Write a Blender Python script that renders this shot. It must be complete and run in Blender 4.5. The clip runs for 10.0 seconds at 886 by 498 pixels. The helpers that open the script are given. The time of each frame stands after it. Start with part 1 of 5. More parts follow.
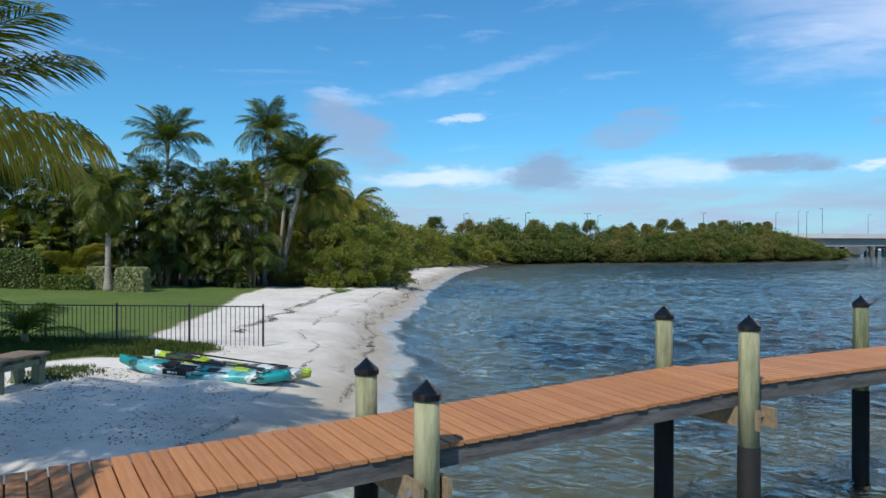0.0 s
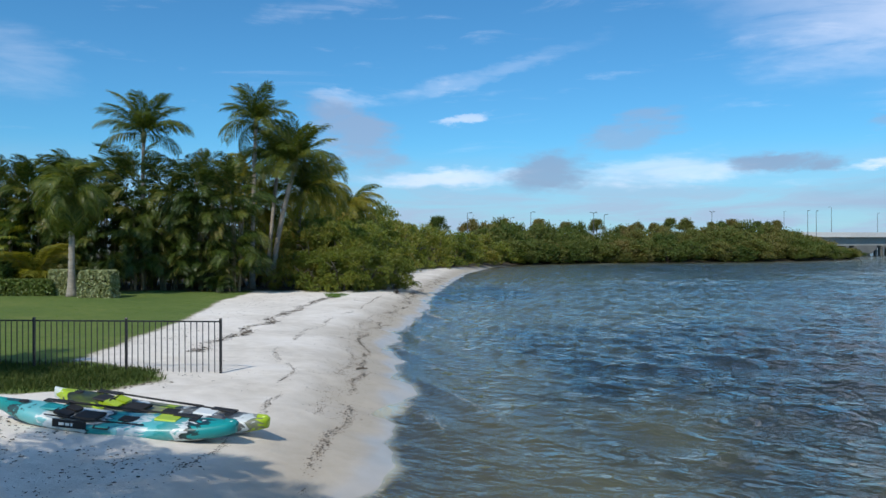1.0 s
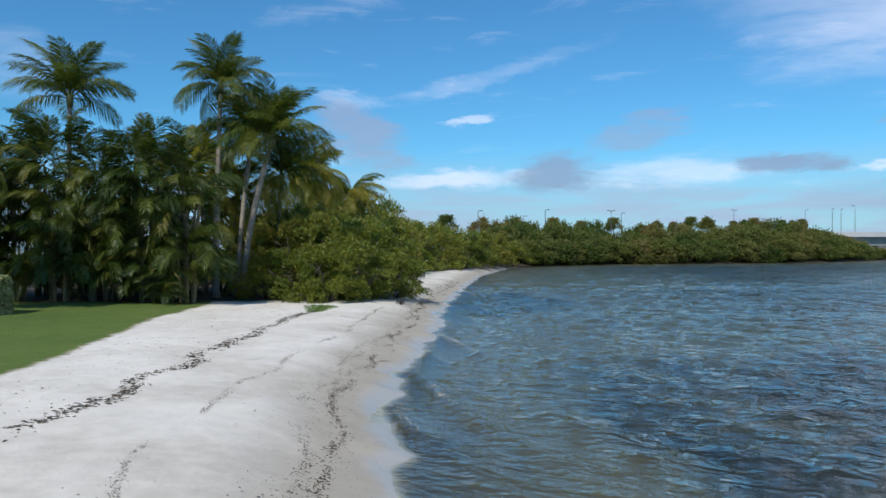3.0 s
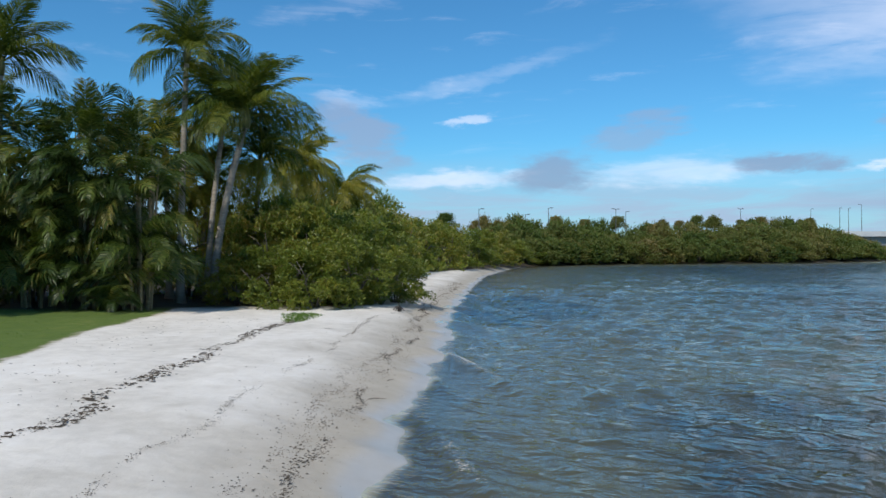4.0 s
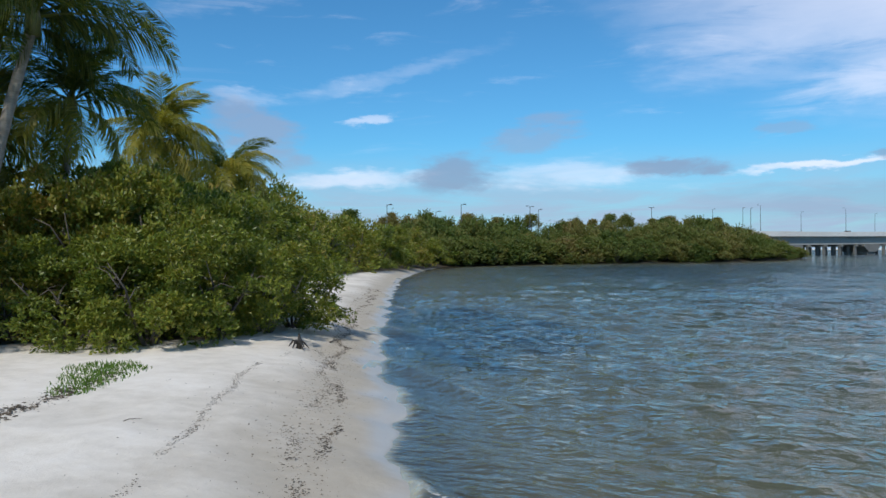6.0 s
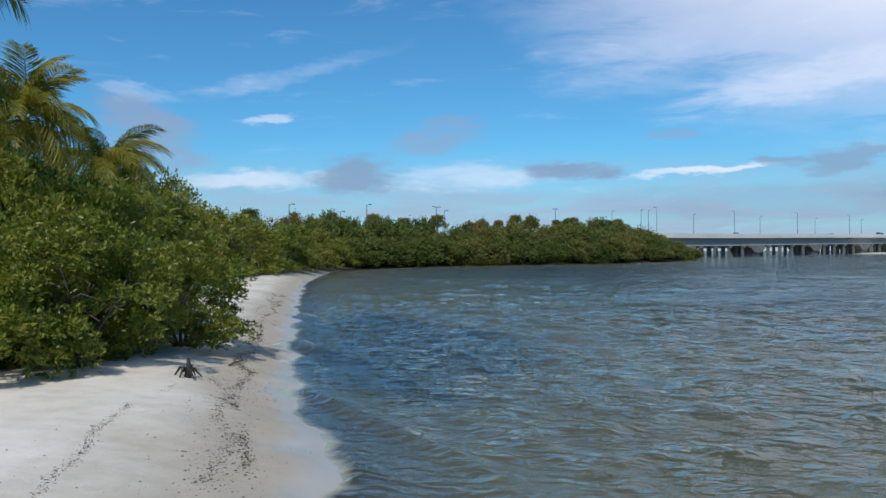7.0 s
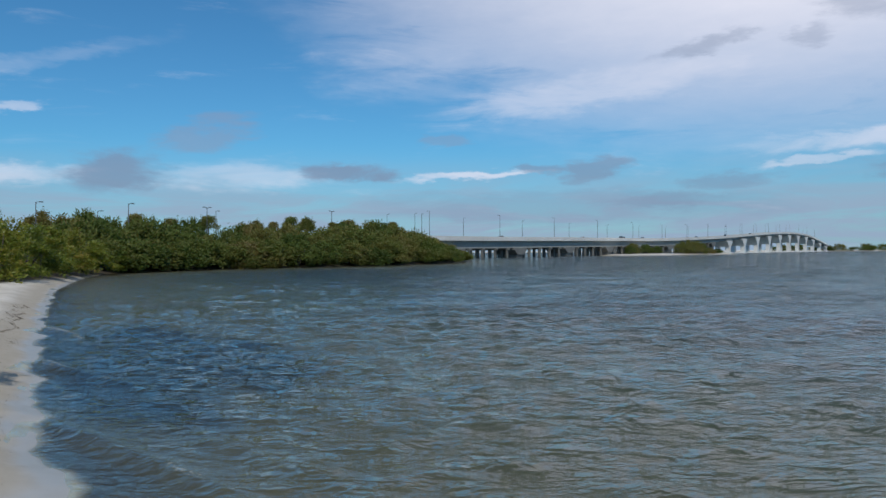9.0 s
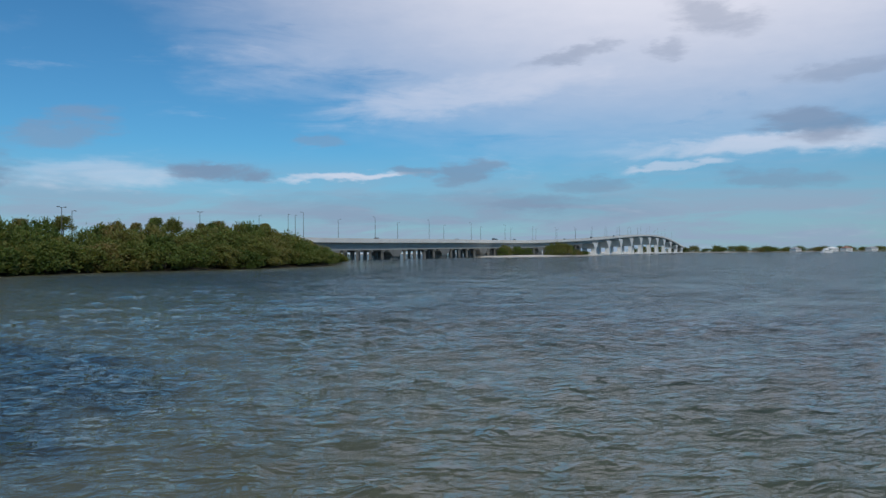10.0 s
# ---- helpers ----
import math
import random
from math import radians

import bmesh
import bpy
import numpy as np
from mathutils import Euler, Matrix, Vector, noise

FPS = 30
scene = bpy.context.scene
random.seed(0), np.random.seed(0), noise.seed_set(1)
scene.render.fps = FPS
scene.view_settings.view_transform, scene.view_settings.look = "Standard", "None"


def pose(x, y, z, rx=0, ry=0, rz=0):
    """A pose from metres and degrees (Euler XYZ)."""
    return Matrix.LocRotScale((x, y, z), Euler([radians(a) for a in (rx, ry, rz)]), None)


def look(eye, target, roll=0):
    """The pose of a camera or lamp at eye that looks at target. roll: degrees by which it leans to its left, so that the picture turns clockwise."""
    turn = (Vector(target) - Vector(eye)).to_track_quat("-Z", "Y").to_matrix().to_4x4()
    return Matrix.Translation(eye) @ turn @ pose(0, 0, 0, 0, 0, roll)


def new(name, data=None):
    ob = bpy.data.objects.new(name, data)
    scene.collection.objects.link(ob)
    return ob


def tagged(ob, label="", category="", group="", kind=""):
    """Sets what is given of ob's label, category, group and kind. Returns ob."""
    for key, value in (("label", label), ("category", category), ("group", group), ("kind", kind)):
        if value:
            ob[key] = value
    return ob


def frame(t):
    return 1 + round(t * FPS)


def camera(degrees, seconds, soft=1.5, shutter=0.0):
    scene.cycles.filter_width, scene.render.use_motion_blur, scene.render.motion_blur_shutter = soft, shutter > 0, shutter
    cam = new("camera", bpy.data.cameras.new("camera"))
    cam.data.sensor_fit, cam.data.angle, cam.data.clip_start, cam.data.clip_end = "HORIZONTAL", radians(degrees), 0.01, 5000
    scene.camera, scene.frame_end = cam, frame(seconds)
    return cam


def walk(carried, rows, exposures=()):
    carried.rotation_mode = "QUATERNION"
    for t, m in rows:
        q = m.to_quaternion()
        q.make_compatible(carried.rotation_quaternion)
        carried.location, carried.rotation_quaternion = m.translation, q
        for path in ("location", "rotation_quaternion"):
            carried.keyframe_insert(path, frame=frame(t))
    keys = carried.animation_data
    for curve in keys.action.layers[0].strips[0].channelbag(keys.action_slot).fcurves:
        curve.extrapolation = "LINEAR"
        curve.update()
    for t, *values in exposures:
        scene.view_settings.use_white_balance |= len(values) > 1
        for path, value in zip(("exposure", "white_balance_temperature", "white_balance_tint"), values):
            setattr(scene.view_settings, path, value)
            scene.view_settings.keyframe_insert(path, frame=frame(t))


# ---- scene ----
cam = camera(59.3, 10.0)
METRES, EYE, TILT, LEAN, TURN = 40.7, 3.45, -1.5, 0.7, 0.0
ROWS = [
    (0.0, 0.0, 0.0, 0.0, -0.02, 1.46, -0.74),
    (0.5, -0.0012, 0.058, 0.0011, 0.06, 1.48, -0.66),
    (1.0, -0.0039, 0.1219, 0.0013, 0.16, 1.51, -0.54),
    (1.5, -0.0058, 0.1862, 0.0029, 0.27, 1.51, -0.53),
    (2.0, -0.0088, 0.2543, 0.004, 0.38, 1.53, -0.48),
    (3.5, -0.0237, 0.4715, 0.0043, 0.68, 1.6, -0.5),
    (4.0, -0.0286, 0.5469, 0.0046, 0.48, 1.6, -0.49),
    (4.5, -0.0337, 0.626, 0.0053, -0.38, 1.62, -0.44),
    (5.0, -0.04, 0.707, 0.006, -1.78, 1.62, -0.4),
    (6.5, -0.052, 0.931, 0.01, -10.18, 1.73, -0.12),
    (7.0, -0.0529, 0.9661, 0.0103, -13.97, 1.8, 0.02),
    (7.5, -0.0538, 0.9739, 0.0108, -18.04, 1.83, 0.05),
    (8.0, -0.0535, 0.977, 0.0114, -22.08, 1.86, 0.1),
    (8.5, -0.0524, 0.9768, 0.0132, -26.15, 1.86, 0.25),
    (9.0, -0.0485, 0.9801, 0.0154, -30.34, 1.85, 0.5),
    (9.5, -0.044, 0.9837, 0.0177, -34.77, 1.84, 0.7),
    (10.0, -0.0391, 0.9887, 0.0196, -39.48, 1.86, 0.8),
]
walk(cam, [(t, pose(0, 0, EYE, TILT, LEAN, TURN) @ pose(METRES * x, METRES * y, METRES * z, 90 + pitch, roll, yaw)) for t, x, y, z, yaw, pitch, roll in ROWS],
     [(0.0, 0.05), (1.0, 0.0), (3.5, -0.03), (6.5, -0.13), (7.5, -0.24), (8.5, -0.38), (9.5, -0.51), (10.0, -0.54)])

# ---------- world, sun, exposure ----------
SUN_FROM = Vector((-0.42, -0.90, 1.03)).normalized()
sun = new("sun", bpy.data.lights.new("sun", "SUN"))
sun.data.energy, sun.data.angle, sun.data.color = 3.6, radians(0.6), (1.0, 0.94, 0.84)
sun.matrix_world = look(SUN_FROM * 50, (0, 0, 0))
scene.view_settings.exposure = 0.0

world = bpy.data.worlds.new("sky")
scene.world = world
world.use_nodes = True


class Nodes:
    """Short hand for a node tree."""

    def __init__(self, tree):
        self.tree = tree
        tree.nodes.clear()

    def add(self, kind, props=None, **links):
        n = self.tree.nodes.new(kind)
        p = props or {}
        if "operation" in p:
            n.operation, n.use_clamp = p["operation"], p["use_clamp"]
        if "noise_dimensions" in p:
            n.noise_dimensions = p["noise_dimensions"]
        if "blend_type" in p:
            n.data_type, n.blend_type = p["data_type"], p["blend_type"]
        if "interpolation_type" in p:
            n.interpolation_type = p["interpolation_type"]
        if "feature" in p:
            n.feature = p["feature"]
        if "attribute_name" in p:
            n.attribute_name = p["attribute_name"]
        for k, v in links.items():
            self.put(n, k.replace("_", " "), v)
        return n

    def put(self, n, key, v):
        slot = n.inputs[int(key[1:])] if key[0] == "i" and key[1:].isdigit() else n.inputs[key]
        if isinstance(v, bpy.types.NodeSocket):
            self.tree.links.new(v, slot)
        elif isinstance(v, bpy.types.Node):
            self.tree.links.new(v.outputs[0], slot)
        else:
            slot.default_value = v

    def math(self, op, a, b=0.0, clamp=False):
        return self.add("ShaderNodeMath", {"operation": op, "use_clamp": clamp}, i0=a, i1=b).outputs[0]

    def ramp(self, f, stops, mode="LINEAR"):
        n = self.add("ShaderNodeValToRGB", None, Fac=f)
        n.color_ramp.interpolation = mode
        e = n.color_ramp.elements
        while len(e) < len(stops):
            e.new(0.5)
        for el, (p, c) in zip(e, stops):
            el.position = p
            el.color = (*c, 1) if isinstance(c, tuple) else (c, c, c, 1)
        return n.outputs[0]

    def noise(self, vec, scale, detail=4, rough=0.55, dist=0.0, dims="3D"):
        n = self.add("ShaderNodeTexNoise", {"noise_dimensions": dims}, Scale=scale, Detail=detail, Roughness=rough, Distortion=dist)
        if vec is not None:
            self.put(n, "Vector", vec)
        return n.outputs[0]

    def mix(self, f, a, b, mode="MIX"):
        n = self.add("ShaderNodeMix", {"data_type": "RGBA", "blend_type": mode})
        self.put(n, "i0", f), self.put(n, "i6", a), self.put(n, "i7", b)
        return n.outputs[2]

    def scaled(self, vec, sx, sy, sz, rot=(0, 0, 0), loc=(0, 0, 0)):
        return self.add("ShaderNodeMapping", None, Vector=vec, Scale=(sx, sy, sz), Rotation=rot, Location=loc).outputs[0]


def c4(r, g, b):
    return (r, g, b, 1.0)


def build_sky():
    g = Nodes(world.node_tree)
    sky = g.add("ShaderNodeTexSky")
    sky.sky_type, sky.sun_disc, sky.sun_elevation, sky.sun_rotation = "NISHITA", False, math.asin(SUN_FROM.z), math.atan2(SUN_FROM.x, SUN_FROM.y)
    sky.air_density, sky.dust_density, sky.ozone_density = 1.0, 0.3, 2.0
    blue = g.mix(1.0, sky.outputs[0], c4(*SKY_TINT), "MULTIPLY")
    xyz = g.add("ShaderNodeSeparateXYZ", None, Vector=g.add("ShaderNodeTexCoord").outputs["Generated"])
    az = g.math("MULTIPLY", g.math("ARCTAN2", xyz.outputs[0], xyz.outputs[1]), 57.296)
    el = g.math("MULTIPLY", g.math("ARCSINE", xyz.outputs[2]), 57.296)
    flat = g.add("ShaderNodeCombineXYZ", None, X=az, Y=el).outputs[0]
    bend_a = g.math("SUBTRACT", g.noise(g.scaled(flat, 0.16, 0.5, 1), 1.0, 5, 0.6), 0.5)
    bend_e = g.math("SUBTRACT", g.noise(g.scaled(flat, 0.16, 0.5, 1, (0, 0, 0), (31, 7, 0)), 1.0, 5, 0.6), 0.5)
    az2 = g.math("ADD", az, g.math("MULTIPLY", bend_a, 6.0))
    el2 = g.math("ADD", el, g.math("MULTIPLY", bend_e, 1.8))
    ragged_a = g.math("SUBTRACT", g.noise(g.scaled(flat, 0.55, 1.5, 1, (0, 0, 0), (3, 11, 0)), 1.0, 4, 0.58), 0.5)
    ragged_e = g.math("SUBTRACT", g.noise(g.scaled(flat, 0.55, 1.5, 1, (0, 0, 0), (17, 5, 0)), 1.0, 4, 0.58), 0.5)
    az2 = g.math("ADD", az2, g.math("MULTIPLY", ragged_a, 2.4))
    el2 = g.math("ADD", el2, g.math("MULTIPLY", ragged_e, 0.9))
    wisp = g.noise(g.scaled(flat, 0.10, 0.55, 1, (0, 0, radians(14))), 1.0, 7, 0.62, 0.6)
    lump = g.noise(g.scaled(flat, 0.22, 0.62, 1), 1.0, 6, 0.6, 0.3)
    col = blue

    def patch(a0, e0, ra, re, tilt, tex, lo, hi, strength, colour):
        nonlocal col
        c, s = math.cos(radians(tilt)), math.sin(radians(tilt))
        da, de = g.math("SUBTRACT", az2, a0), g.math("SUBTRACT", el2, e0)
        u = g.math("DIVIDE", g.math("ADD", g.math("MULTIPLY", da, c), g.math("MULTIPLY", de, s)), ra)
        v = g.math("DIVIDE", g.math("SUBTRACT", g.math("MULTIPLY", de, c), g.math("MULTIPLY", da, s)), re)
        r2 = g.math("ADD", g.math("MULTIPLY", u, u), g.math("MULTIPLY", v, v))
        fall = g.math("SUBTRACT", 1.0, g.math("MULTIPLY", r2, 0.62), True)
        body = g.math("ADD", tex, g.math("MULTIPLY", g.math("SUBTRACT", fall, 0.6), 0.55))
        m = g.add("ShaderNodeMapRange", {"interpolation_type": "SMOOTHSTEP"}, Value=body, i1=lo, i2=hi, i3=0.0, i4=strength).outputs[0]
        m = g.math("MULTIPLY", m, g.math("POWER", g.math("MULTIPLY", fall, 1.25, True), 1.4))
        col = g.mix(m, col, c4(*colour))

    # pale banks of cloud low over the horizon, all the way round
    low = g.add("ShaderNodeMapRange", {"interpolation_type": "SMOOTHSTEP"}, Value=el, i1=8.0, i2=2.0, i3=0.0, i4=1.0).outputs[0]
    bank = g.add("ShaderNodeMapRange", {"interpolation_type": "SMOOTHSTEP"},
                 Value=g.noise(g.scaled(flat, 0.11, 0.75, 1), 1.0, 7, 0.6, 0.5), i1=0.36, i2=0.62, i3=0.55, i4=0.97).outputs[0]
    col = g.mix(g.math("MULTIPLY", low, bank), col, c4(*CLOUD_HAZE))
    # thin high streaks everywhere
    thin = g.add("ShaderNodeMapRange", {"interpolation_type": "SMOOTHSTEP"}, Value=wisp, i1=0.56, i2=0.85, i3=0.0, i4=0.30).outputs[0]
    col = g.mix(thin, col, c4(*CLOUD_WHITE))
    for row in CLOUDS:
        patch(*row[:5], wisp if row[5] else lump, *row[6:9], row[9])
    g.add("ShaderNodeOutputWorld", None, Surface=g.add("ShaderNodeBackground", None, Color=col, Strength=SKY_STRENGTH).outputs[0])


SKY_STRENGTH, SKY_TINT = 0.105, (0.40, 0.93, 1.24)
CLOUD_WHITE, CLOUD_HAZE, CLOUD_GREY, CLOUD_LILAC = (9.7, 10.0, 11.6), (3.9, 5.2, 7.1), (2.7, 3.5, 5.2), (3.4, 4.0, 5.6)
# azimuth, elevation, half width, half height, tilt, streaky, noise low, noise high, strength, colour
CLOUDS = [
    (-9.0, 17.2, 6.5, 1.2, 10, 1, 0.40, 0.90, 0.26, CLOUD_WHITE),
    (3.0, 12.6, 9.0, 0.8, 15, 1, 0.30, 0.95, 0.24, CLOUD_WHITE),
    (-29.0, 12.0, 5.0, 2.6, -10, 1, 0.36, 0.90, 0.18, CLOUD_WHITE),
    (-7.5, 10.8, 3.6, 0.8, -6, 1, 0.34, 0.85, 0.32, CLOUD_WHITE),
    (-6.8, 8.4, 4.6, 2.4, -28, 0, 0.30, 0.68, 0.62, CLOUD_LILAC),
    (27.5, 13.4, 7.5, 2.2, 14, 1, 0.32, 0.95, 0.24, CLOUD_WHITE),
    (14.0, 8.5, 4.6, 1.3, 14, 0, 0.40, 0.72, 0.45, CLOUD_LILAC),
    (30.5, 8.1, 2.6, 0.7, 0, 0, 0.38, 0.70, 0.36, CLOUD_LILAC),
    (0.5, 5.2, 6.5, 0.9, 2, 1, 0.28, 0.80, 0.55, CLOUD_WHITE),
    (15.5, 5.4, 6.5, 1.4, 2, 1, 0.28, 0.80, 0.42, CLOUD_WHITE),
    (7.9, 5.6, 4.6, 1.6, 4, 0, 0.30, 0.70, 0.70, CLOUD_GREY),
    (23.6, 5.8, 4.8, 0.85, 0, 0, 0.28, 0.66, 0.74, CLOUD_GREY),
    (32.4, 5.5, 6.0, 0.36, 3, 1, 0.20, 0.66, 0.72, CLOUD_WHITE),
    (37.3, 6.0, 2.2, 0.5, 0, 0, 0.30, 0.60, 0.55, CLOUD_GREY),
    (41.3, 5.9, 2.6, 1.0, 0, 0, 0.30, 0.64, 0.60, CLOUD_GREY),
    (60.0, 27.0, 38.0, 17.6, 3, 1, 0.0, 0.34, 1.0, CLOUD_WHITE),
    (40.0, 11.2, 13.0, 1.6, 8, 1, 0.30, 0.80, 0.42, CLOUD_WHITE),
    (64.0, 7.3, 13.0, 0.8, 1, 1, 0.18, 0.80, 0.58, CLOUD_WHITE),
    (59.2, 15.8, 4.4, 1.3, -12, 0, 0.34, 0.78, 0.42, CLOUD_GREY),
    (55.8, 14.0, 2.4, 0.9, 10, 0, 0.36, 0.74, 0.36, CLOUD_GREY),
    (49.3, 14.1, 4.2, 0.8, 14, 0, 0.38, 0.78, 0.44, CLOUD_GREY),
    (64.6, 8.4, 4.0, 1.2, -8, 0, 0.30, 0.66, 0.60, CLOUD_GREY),
    (67.0, 11.6, 5.0, 0.9, 4, 0, 0.36, 0.74, 0.38, CLOUD_GREY),
    (50.5, 4.8, 4.2, 0.8, 0, 0, 0.38, 0.70, 0.46, CLOUD_GREY),
    (62.0, 4.9, 5.0, 0.9, -3, 0, 0.40, 0.74, 0.42, CLOUD_GREY),
    (46.5, 3.6, 6.0, 0.8, 0, 0, 0.32, 0.66, 0.42, CLOUD_GREY),
    (56.0, 6.0, 4.0, 0.4, 3, 1, 0.26, 0.66, 0.45, CLOUD_WHITE),
    (40.0, 3.2, 18.0, 1.6, 0, 1, 0.30, 0.62, 0.30, (2.6, 3.7, 5.6)),
    (1.3, 9.5, 2.2, 0.34, 10, 1, 0.16, 0.90, 0.50, CLOUD_WHITE),
]
build_sky()


# ---------- materials ----------
def material(name):
    m = bpy.data.materials.new(name)
    m.use_nodes = True
    return m, Nodes(m.node_tree)


def finish(g, shader):
    g.add("ShaderNodeOutputMaterial", None, Surface=shader)


def plain(name, a, b, scale=6.0, rough=0.6, metal=0.0, bump=0.15, grain=40.0, stretch=(1, 1, 1), vary=0.0, coat=0.0):
    """Two-tone surface with stains, fine grain and a little relief."""
    m, g = material(name)
    vec = g.scaled(g.add("ShaderNodeTexCoord").outputs["Object"], *stretch)
    big = g.noise(vec, scale, 4)
    fine = g.noise(vec, grain, 5, 0.65)
    f = g.math("ADD", g.math("MULTIPLY", big, 0.65), g.math("MULTIPLY", fine, 0.35))
    if vary:
        f = g.math("ADD", f, g.math("MULTIPLY", g.math("SUBTRACT", g.add("ShaderNodeObjectInfo").outputs["Random"], 0.5), vary))
    col = g.ramp(f, [(0.3, a), (0.7, b)])
    bp = g.add("ShaderNodeBump", None, Strength=bump, Distance=0.02, Height=fine)
    bs = g.add("ShaderNodeBsdfPrincipled", None, Base_Color=col, Roughness=rough, Metallic=metal, Normal=bp, Coat_Weight=coat)
    finish(g, bs)
    return m


def leafy(name, stops, rough=0.45, gloss=0.35, through_light=0.3, patch=0.35, by_plant=0.28):
    """Leaves: colour by leaf and by plant, some light coming through."""
    m, g = material(name)
    isl = g.add("ShaderNodeNewGeometry").outputs["Random Per Island"]
    rnd = g.add("ShaderNodeObjectInfo").outputs["Random"]
    clump = g.noise(g.add("ShaderNodeTexCoord").outputs["Object"], patch, 3)
    f = g.math("ADD", g.math("MULTIPLY", isl, 0.70 - by_plant), g.math("ADD", g.math("MULTIPLY", rnd, by_plant), g.math("MULTIPLY", clump, 0.36)))
    col = g.ramp(f, stops)
    bs = g.add("ShaderNodeBsdfPrincipled", None, Base_Color=col, Roughness=rough, Specular_IOR_Level=gloss)
    tr = g.add("ShaderNodeBsdfTranslucent", None, Color=g.mix(1.0, col, c4(1.25, 1.2, 0.5), "MULTIPLY"))
    mx = g.add("ShaderNodeMixShader", None, Fac=through_light)
    g.put(mx, "i1", bs), g.put(mx, "i2", tr)
    finish(g, mx)
    return m


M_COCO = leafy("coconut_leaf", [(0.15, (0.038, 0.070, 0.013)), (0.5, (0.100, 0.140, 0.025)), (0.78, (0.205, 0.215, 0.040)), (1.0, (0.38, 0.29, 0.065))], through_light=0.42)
# yellow leaves, made brighter still: sunlight on the crowns is put in the colour
M_COCO_SUNLIT = leafy("coconut_leaf_sunlit", [(0.1, (0.12, 0.135, 0.02)), (0.5, (0.24, 0.24, 0.036)), (0.8, (0.37, 0.315, 0.055)), (1.0, (0.46, 0.31, 0.08))], through_light=0.48)
M_ARECA = leafy("areca_leaf", [(0.15, (0.016, 0.034, 0.008)), (0.45, (0.044, 0.076, 0.014)), (0.66, (0.105, 0.140, 0.024)), (0.82, (0.22, 0.19, 0.045)), (0.98, (0.36, 0.24, 0.10))], through_light=0.30, by_plant=0.42)
M_MANGROVE = leafy("mangrove_leaf", [(0.1, (0.055, 0.090, 0.013)), (0.42, (0.135, 0.182, 0.026)), (0.70, (0.250, 0.255, 0.042)), (0.95, (0.38, 0.22, 0.07))], 0.40, 0.4, 0.36, 0.9)
M_MANGROVE_FAR = leafy("far_mangrove_leaf", [(0.15, (0.050, 0.086, 0.018)), (0.45, (0.105, 0.145, 0.032)), (0.68, (0.175, 0.170, 0.048)), (0.90, (0.27, 0.185, 0.085))], 0.6, 0.3, 0.35, 0.16, 0.46)
M_HEDGE = leafy("clipped_hedge_leaf", [(0.1, (0.055, 0.095, 0.018)), (0.6, (0.14, 0.185, 0.04)), (1.0, (0.24, 0.26, 0.08))], 0.5, 0.4, 0.2, 2.0)
M_VARIEGATED = leafy("pale_shrub_leaf", [(0.1, (0.16, 0.20, 0.07)), (0.6, (0.40, 0.42, 0.22)), (1.0, (0.6, 0.6, 0.4))], 0.5, 0.4, 0.2, 2.0)
M_FAN = leafy("fan_palm_leaf", [(0.1, (0.05, 0.09, 0.012)), (0.5, (0.16, 0.20, 0.025)), (1.0, (0.36, 0.32, 0.05))])
M_GRASS_BLADE = leafy("grass_blade", [(0.1, (0.06, 0.13, 0.02)), (0.6, (0.12, 0.20, 0.032)), (1.0, (0.22, 0.25, 0.06))], 0.6, 0.3, 0.3, 0.4)
# browner rough grass, also darkened: the shade along the fence is in its colour
M_ROUGH_GRASS = leafy("rough_grass_blade", [(0.1, (0.030, 0.058, 0.012)), (0.6, (0.065, 0.095, 0.022)), (1.0, (0.16, 0.15, 0.05))], 0.7, 0.2, 0.3, 0.8)
M_FOAM = plain("sea_foam", (0.36, 0.35, 0.32), (0.55, 0.55, 0.53), 12, 0.8)
M_TRUNK = plain("palm_trunk", (0.17, 0.145, 0.115), (0.40, 0.36, 0.30), 3.0, 0.85, 0, 0.5, 26, (1, 1, 3.0))
M_SHAFT = plain("green_crownshaft", (0.08, 0.11, 0.03), (0.20, 0.17, 0.06), 4.0, 0.5)
M_STEM = plain("areca_stem", (0.10, 0.085, 0.045), (0.26, 0.22, 0.12), 3.0, 0.6, 0, 0.3, 20, (1, 1, 5))
M_BARK = plain("grey_bark", (0.05, 0.042, 0.034), (0.15, 0.13, 0.11), 4.0, 0.9, 0, 0.5, 30)
M_DECK = plain("reddish_decking", (0.35, 0.138, 0.052), (0.56, 0.258, 0.105), 2.2, 0.66, 0, 0.3, 14, (0.7, 9, 9), 0.16)
M_JOIST = plain("weathered_joist", (0.03, 0.03, 0.034), (0.17, 0.165, 0.16), 2.5, 0.8, 0, 0.5, 12, (0.8, 5, 5))
M_BEAM = plain("clamp_beam", (0.16, 0.115, 0.065), (0.33, 0.26, 0.17), 3.0, 0.8, 0, 0.4, 14, (1, 6, 6))
M_PILE = plain("green_treated_pine", (0.11, 0.135, 0.065), (0.40, 0.39, 0.235), 2.2, 0.8, 0, 0.6, 12, (8, 8, 0.9), 0.3)
M_BLACK = plain("black_plastic", (0.004, 0.004, 0.005), (0.010, 0.010, 0.011), 6, 0.2, 0, 0.05)
M_WRAP = plain("black_pile_wrap", (0.003, 0.003, 0.0035), (0.010, 0.010, 0.009), 5, 0.8, 0, 0.3)
M_BOLT = plain("galvanised_bolt", (0.55, 0.55, 0.55), (0.75, 0.75, 0.74), 20, 0.35, 0.9)
M_FENCE = plain("black_aluminium", (0.010, 0.010, 0.011), (0.022, 0.022, 0.024), 5, 0.4, 0.2)
